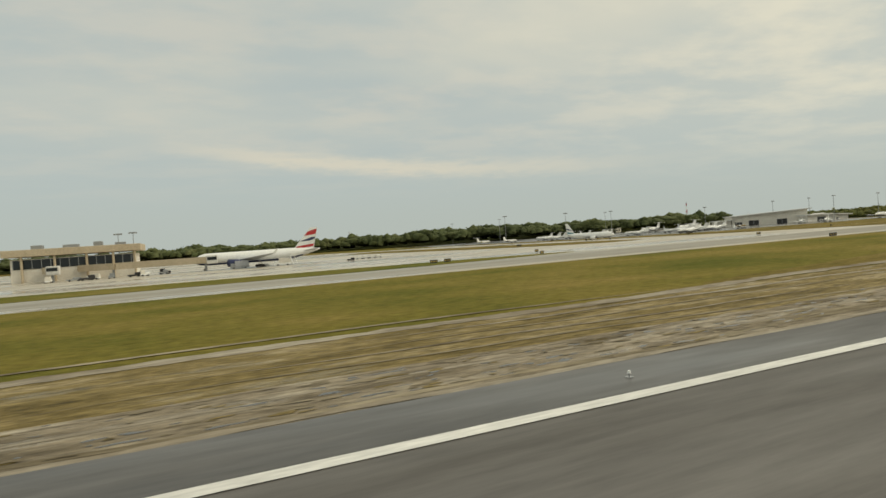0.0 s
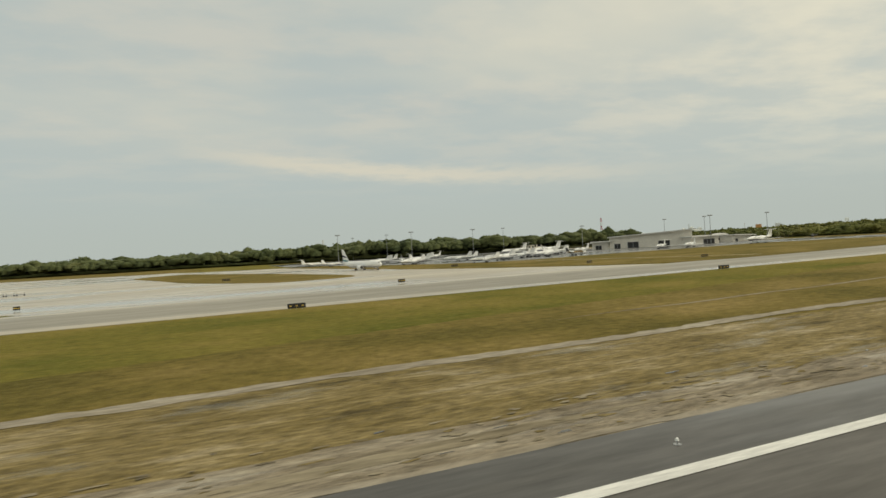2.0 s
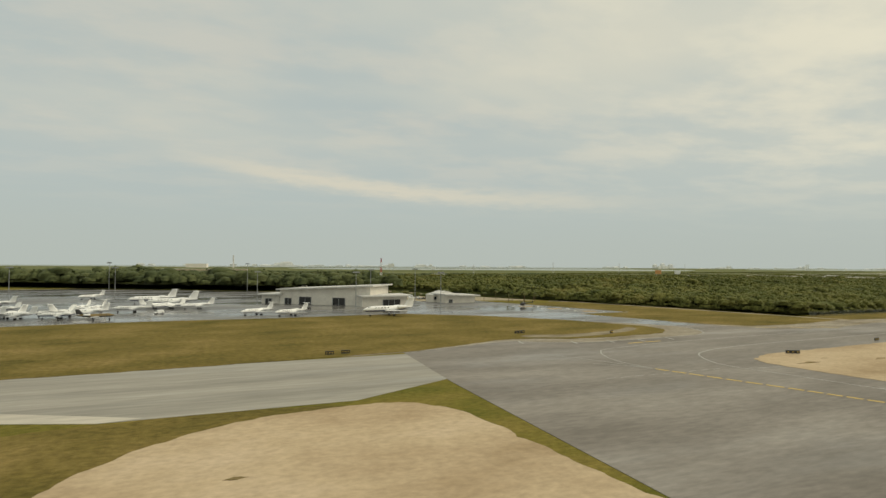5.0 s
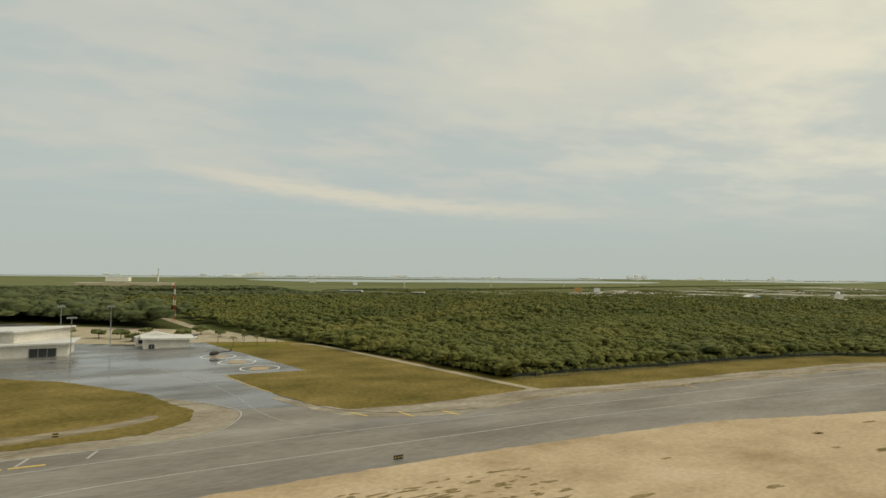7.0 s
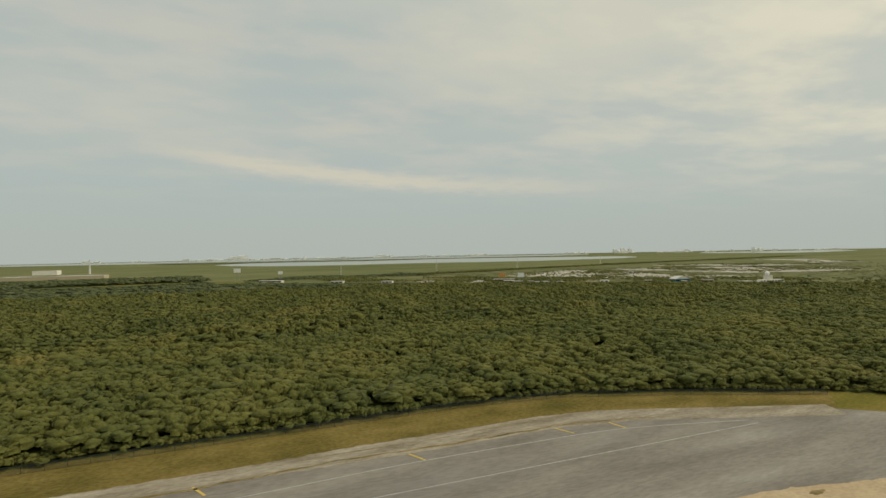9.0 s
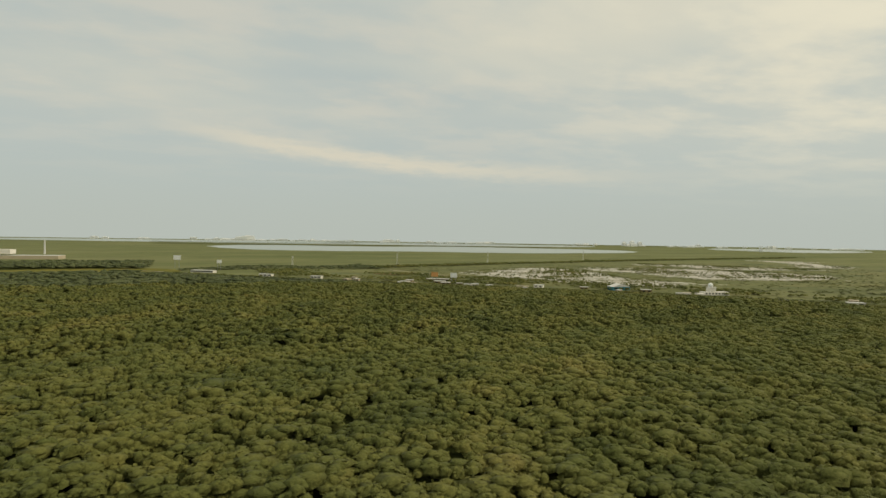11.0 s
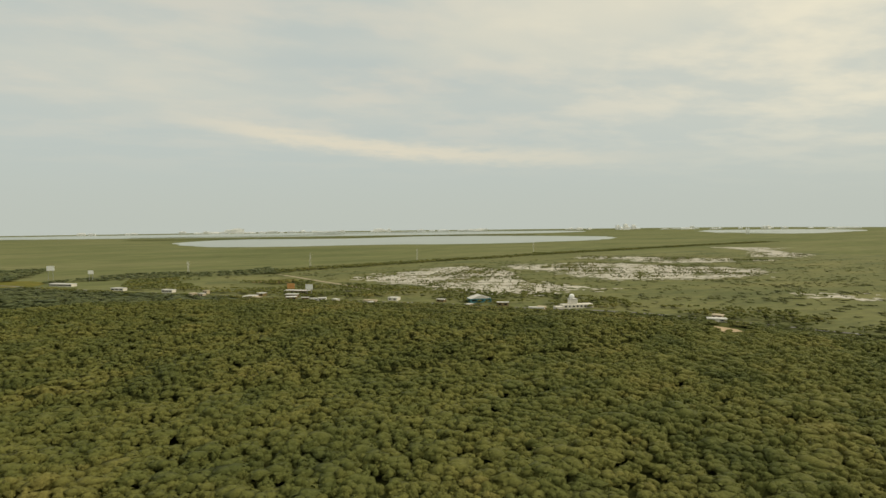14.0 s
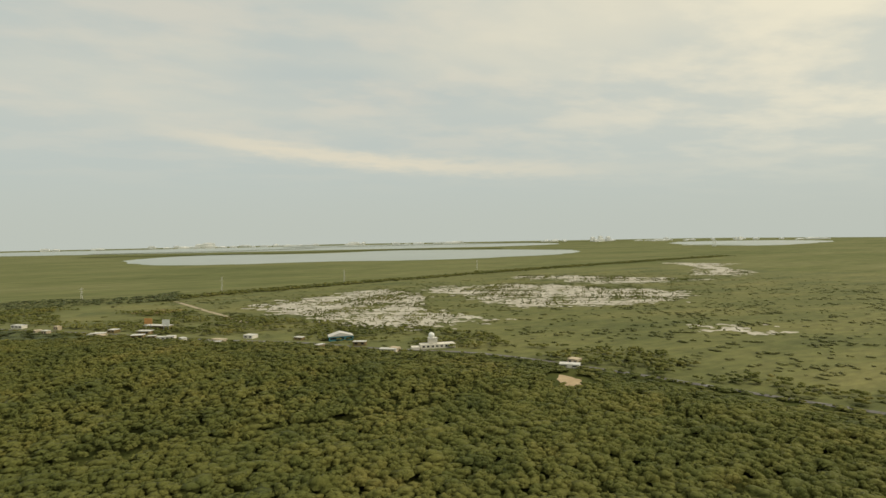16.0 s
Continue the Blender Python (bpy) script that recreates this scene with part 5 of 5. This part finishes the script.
# ---------------------------------------------------------------- perimeter fence, car park, single trees
fence = empty("perimeter_fence", "green wire perimeter fence along the forest edge", "fence")
line_pts = [Vector(p) for p in ((754, 210.5), (910, 210), (960, 203), (1007, 181), (1062, 150))]
posts = []
for p, q in zip(line_pts, line_pts[1:]):
    n = max(1, round((q - p).length / 6))
    posts += [p + (q - p) * i / n for i in range(n)]
posts.append(line_pts[-1])
for p in posts:
    part("post", tubes(((p.x, p.y, 0), (p.x, p.y, 2.75), 0.08), n=6), "fence_green", fence)
for p, q in zip(line_pts, line_pts[1:]):
    for z in (0.15, 0.5, 0.85, 1.2, 1.55, 1.9, 2.25, 2.6):
        part("wire", tubes(((p.x, p.y, z), (q.x, q.y, z), 0.05), n=4), "fence_green", fence)


def lone_tree(x, y, h, w, seed, label="single leafy tree beside the car park"):
    r = random.Random(seed)
    e = empty("tree", label, "tree", "trees round the car park")
    spec = [((0, 0, 0), (0.1, 0.1, h * 0.5), 0.30, 0.16)]
    for i in range(5):
        a = i * 1.26 + r.uniform(-0.3, 0.3)
        spec.append(((0.05, 0.05, h * 0.38), (math.cos(a) * w * 0.6, math.sin(a) * w * 0.6, h * 0.68), 0.12, 0.04))
    part("trunk", tubes(*spec, n=7), "bark", e)
    tv, tf = crown_template(9, 70, seed + 100, 8, 3, 0.14)
    me = bpy.data.meshes.new("crown")
    v = tv * (w, w, h / 1.85)
    me.from_pydata([tuple(p * U) for p in v], [], [tuple(int(i) for i in t) for t in tf])
    me.materials.append(M["leaf_single"])
    crown = new("crown", me)
    crown.parent = e
    e.matrix_basis = at(x, y, 0.05)


def palm(x, y, h, seed):
    r = random.Random(seed)
    e = empty("palm_tree", "slender palm tree with drooping fronds", "palm", "palms along the forest edge")
    part("trunk", tubes(((0, 0, 0), (0.2, 0.1, h * 0.5), 0.22, 0.17), ((0.2, 0.1, h * 0.5), (0.3, 0.2, h), 0.17, 0.12), n=7), "bark", e)
    for i in range(9):
        a = i * 0.7 + r.uniform(-0.2, 0.2)
        L, lift = r.uniform(2.0, 2.8), r.uniform(0.2, 0.9)
        rows = []
        for f, wd in ((0, 0.12), (0.4, 0.42), (0.75, 0.36), (1, 0.05)):
            px, py, pz = 0.3 + math.cos(a) * L * f, 0.2 + math.sin(a) * L * f, h + lift * f * 2 - 2.4 * f * f
            rows.append([(px - math.sin(a) * wd, py + math.cos(a) * wd, pz - 0.1), (px, py, pz + 0.06), (px + math.sin(a) * wd, py - math.cos(a) * wd, pz - 0.1), (px, py, pz)])
        part("frond", loft(rows), "leaf_single", e)
    e.matrix_basis = at(x, y, 0.05)


for i, (x, y, h) in enumerate(((655, 372, 6), (662, 378, 7), (669, 372, 6.5), (676, 384, 7), (682, 378, 6), (690, 392, 7.5), (648, 398, 6.5), (664, 408, 7))):
    palm(x, y, h, i)
for i, (x, y, h, w) in enumerate(((598, 422, 7, 4.5), (612, 432, 6, 4), (628, 440, 7, 5), (590, 440, 8, 5), (576, 452, 7, 4.6), (640, 455, 8, 5), (556, 470, 8, 5), (604, 460, 7, 4.5), (652, 430, 5.5, 3.5))):
    lone_tree(x, y, h, w, i)
sheet("car_park", [(560, 425), (600, 405), (650, 400), (690, 388), (660, 470), (600, 520), (540, 560), (530, 480)], 0.13, "path", "pale dirt and gravel car park behind the hangars", "car park")
rc = random.Random(5)
for i in range(14):
    vehicle("car", ("white", "grey", "dark")[i % 3] + " car parked on the gravel car park", 596 + (i % 7) * 6.5 + rc.uniform(-1, 1), 425 + (i // 7) * 16 + rc.uniform(-2, 2), rc.choice((80, 95, 20)), 4.4, 1.8, 1.5, ("white", "galv", "dark")[i % 3], 0.75, "car", group="parked cars")


def house(name, label, x, y, w, d, h, q, wall, roof, windows=2, flat=True, category="house"):
    e = empty(name, label, category)
    part("wall", boxes((-w / 2, w / 2, -d / 2, d / 2, 0, h)), wall, e)
    if flat:
        part("roof", boxes((-w / 2 - 0.4, w / 2 + 0.4, -d / 2 - 0.4, d / 2 + 0.4, h, h + 0.5)), roof, e)
    else:
        part("roof", loft([[(-w / 2 - 0.5, yy, h), (w / 2 + 0.5, yy, h), (0, yy, h + d * 0.28)] for yy in (-d / 2 - 0.5, d / 2 + 0.5)]), roof, e)
    for i in range(windows):
        xx = -w / 2 + w * (i + 0.5) / windows
        part("window", boxes((xx - w * 0.12, xx + w * 0.12, -d / 2 - 0.12, -d / 2 - 0.02, h * 0.35, h * 0.75)), "glass", e)
    e.matrix_basis = at(x, y, 0.0, q)
    return e


house("house", "low grey-roofed house at the forest edge", 612, 398, 22, 10, 5.5, 8, "wall", "roof", 3, False)
house("house", "small white house among the trees", 588, 700, 26, 14, 8, 10, "wall", "roof", 3)
house("house", "small white house among the trees", 560, 660, 14, 10, 6, 20, "wall", "roof", 2)
house("kiosk", "little white hut near the radio tower", 604, 640, 8, 6, 4, 0, "wall", "roof", 1)

# ---------------------------------------------------------------- beyond the forest
def billboard(x, y, z0, w, h, mat, label, q=0):
    e = empty("billboard", label, "billboard")
    part("panel", boxes((-w / 2, w / 2, -0.3, 0.3, z0, z0 + h), bev=0.08), mat, e)
    for s in (-0.3, 0.3):
        part("post", tubes(((s * w, 0.1, 0), (s * w, 0.1, z0), 0.45), n=8), "galv", e)
    e.matrix_basis = at(x, y, 0.0, q)


billboard(1441, 1030, 11, 14, 9, "orange", "orange billboard on tall posts beside the road", -35)
billboard(1467, 997, 11, 13, 9, "white", "blank white billboard on tall posts beside the road", -35)
billboard(972, 1610, 22, 18, 11, "white", "large white billboard above the trees", -20)
billboard(1068, 1512, 17, 12, 8, "white", "white billboard above the trees", -20)
rh = random.Random(3)
strip_x = [1282, 1296, 1304, 1365, 1374, 1380, 1392, 1430, 1438, 1449, 1462, 1474, 1490, 1530, 1536, 1580, 1640, 1652, 1704, 1722, 1731, 1868, 1884]
for x in strip_x:
    side = rh.choice((-1, -1, 1))
    y = float(np.interp(x, ROAD_X, ROAD_Y)) + side * rh.uniform(11, 34)
    tone = rh.choice((("wall", "roof", "white"), ("beige", "beige", "beige"), ("brown", "roof", "brown"), ("beige", "roof", "pale-roofed beige")))
    house("roadside_building", "low %s roadside building with a flat roof" % tone[2], x, y, rh.uniform(7, 22), rh.uniform(6, 13), rh.uniform(3.2, 6.0), rh.uniform(-70, -15), tone[0], tone[1], 2, True, "building")
house("warehouse", "blue-walled shed with a white sloping roof", 1692, 790, 34, 18, 6.5, -8, "teal", "roof", 3, False, "building")
house("courtyard_wall_building", "reddish low building behind the billboards", 1455, 1045, 46, 14, 5.5, -38, "brown", "roof", 4, True, "building")
house("roadside_building", "long white roadside building with a flat roof", 1030, 1420, 60, 14, 5, -40, "wall", "roof", 5, True, "building")
house("roadside_building", "low white roadside building with a flat roof", 1150, 1262, 30, 10, 5, -40, "wall", "roof", 3, True, "building")
house("roadside_building", "low white roadside building with a flat roof", 1240, 1180, 24, 10, 5, -40, "wall", "roof", 3, True, "building")

rad = empty("radar_station", "white radar station with a round dome on a square tower", "radar station")
part("hall", boxes((-20, 34, -8, 8, 0, 6.5)), "wall", rad)
for i in range(7):
    part("window", boxes((-17 + i * 7, -13.5 + i * 7, -8.15, -8.02, 2.2, 4.8)), "glass", rad)
part("wing", boxes((-34, -22, -12, 2, 0, 4.2)), "wall", rad)
part("tower", boxes((-6.5, 6.5, -6, 6, 6.5, 15.0)), "wall", rad)
part("parapet", boxes((-7.2, 7.2, -6.7, 6.7, 15.0, 15.6)), "roof", rad)
bm = bmesh.new()
bmesh.ops.create_icosphere(bm, subdivisions=3, radius=4.7, matrix=Matrix.Translation((-1.5, 0, 19.4)))
part("radome", bm, "white", rad, "round white radar dome", smooth=True)
rad.matrix_basis = at(1782, 672, 0.0, -14) @ Matrix.Scale(0.84, 4)


def pylon(x, y, h):
    e = empty("power_pylon", "slender pale power pylon on the mangrove flats", "pylon", "power pylons")
    part("lattice", tubes(((-2, -2, 0), (-0.4, -0.4, h), 0.3, 0.2), ((2, -2, 0), (0.4, -0.4, h), 0.3, 0.2), ((2, 2, 0), (0.4, 0.4, h), 0.3, 0.2), ((-2, 2, 0), (-0.4, 0.4, h), 0.3, 0.2), n=5), "roof", e)
    for z in (0.72, 0.84, 0.95):
        part("crossarm", boxes((-4.5, 4.5, -0.2, 0.2, h * z, h * z + 0.4)), "roof", e)
    e.matrix_basis = at(x, y, 0.0, 20)


pylon(1598, 1690, 42)
pylon(1970, 1780, 42)
pylon(2600, 2050, 42)
pylon(1270, 1660, 30)

far_hall = house("logistics_hall", "long white flat-roofed industrial hall beyond the forest", 470, 2260, 300, 60, 11, -10, "beige", "roof", 0, True, "building")
part("upper_hall", boxes((-60, 10, -20, 20, 16, 30)), "wall", far_hall)
part("chimney", tubes(((100, 0, 16), (100, 0, 62), 3, 2), n=10), "roof", far_hall)

# low wooded spits in the lagoon
for k, (pts, w) in enumerate((([(700, 6150), (2500, 5750), (3700, 5950), (4700, 5300)], 260), ([(600, 7600), (2000, 7400), (3200, 7900)], 200), ([(3000, 9000), (6000, 8600), (9000, 8000)], 260))):
    stripe("lagoon_spit", curve_pts(pts, 8), w, 2.5, "under", "dark low wooded spit of land in the lagoon", category="land")

# hotel skyline along the far shore
rs = random.Random(9)


def tower_block(x, y, w, h, q):
    e = empty("hotel_block", "pale distant hotel block on the far shore", "building", "far skyline")
    part("wall", boxes((-w / 2, w / 2, -18, 18, 0, h)), "city", e)
    part("roof", boxes((-w / 4, w / 4, -10, 10, h, h * 1.1 + 3)), "city", e)
    for i in range(3):
        part("window_band", boxes((-w * 0.45, w * 0.45, -19, -18.1, h * (0.2 + 0.26 * i), h * (0.32 + 0.26 * i))), "city_glass", e)
    e.matrix_basis = at(x, y, 0.0, q)


for i in range(80):
    a = radians(rs.choice((rs.uniform(-8, 60), rs.uniform(2, 30), rs.uniform(40, 62))))
    d = rs.uniform(10800, 11800)
    tower_block(900 + d * math.sin(a), d * math.cos(a), rs.uniform(60, 220), rs.uniform(10, 32) * (1.5 if rs.random() < 0.15 else 1), rs.uniform(-20, 20))
for a, h, w in ((5.8, 80, 220), (5.0, 60, 140), (42.2, 72, 80), (42.9, 90, 90), (43.6, 75, 90)):
    tower_block(900 + 11300 * math.sin(radians(a)), 11300 * math.cos(radians(a)), w, h, 0)
bridge = empty("bridge_tower", "distant pale bridge tower over the lagoon", "tower")
part("column", boxes((-14, -6, -6, 6, 0, 62), (6, 14, -6, 6, 0, 62)), "city", bridge)
part("deck", boxes((-300, 300, -8, 8, 14, 20)), "city", bridge)
bridge.matrix_basis = at(6262, 3915, 0.0, -30)
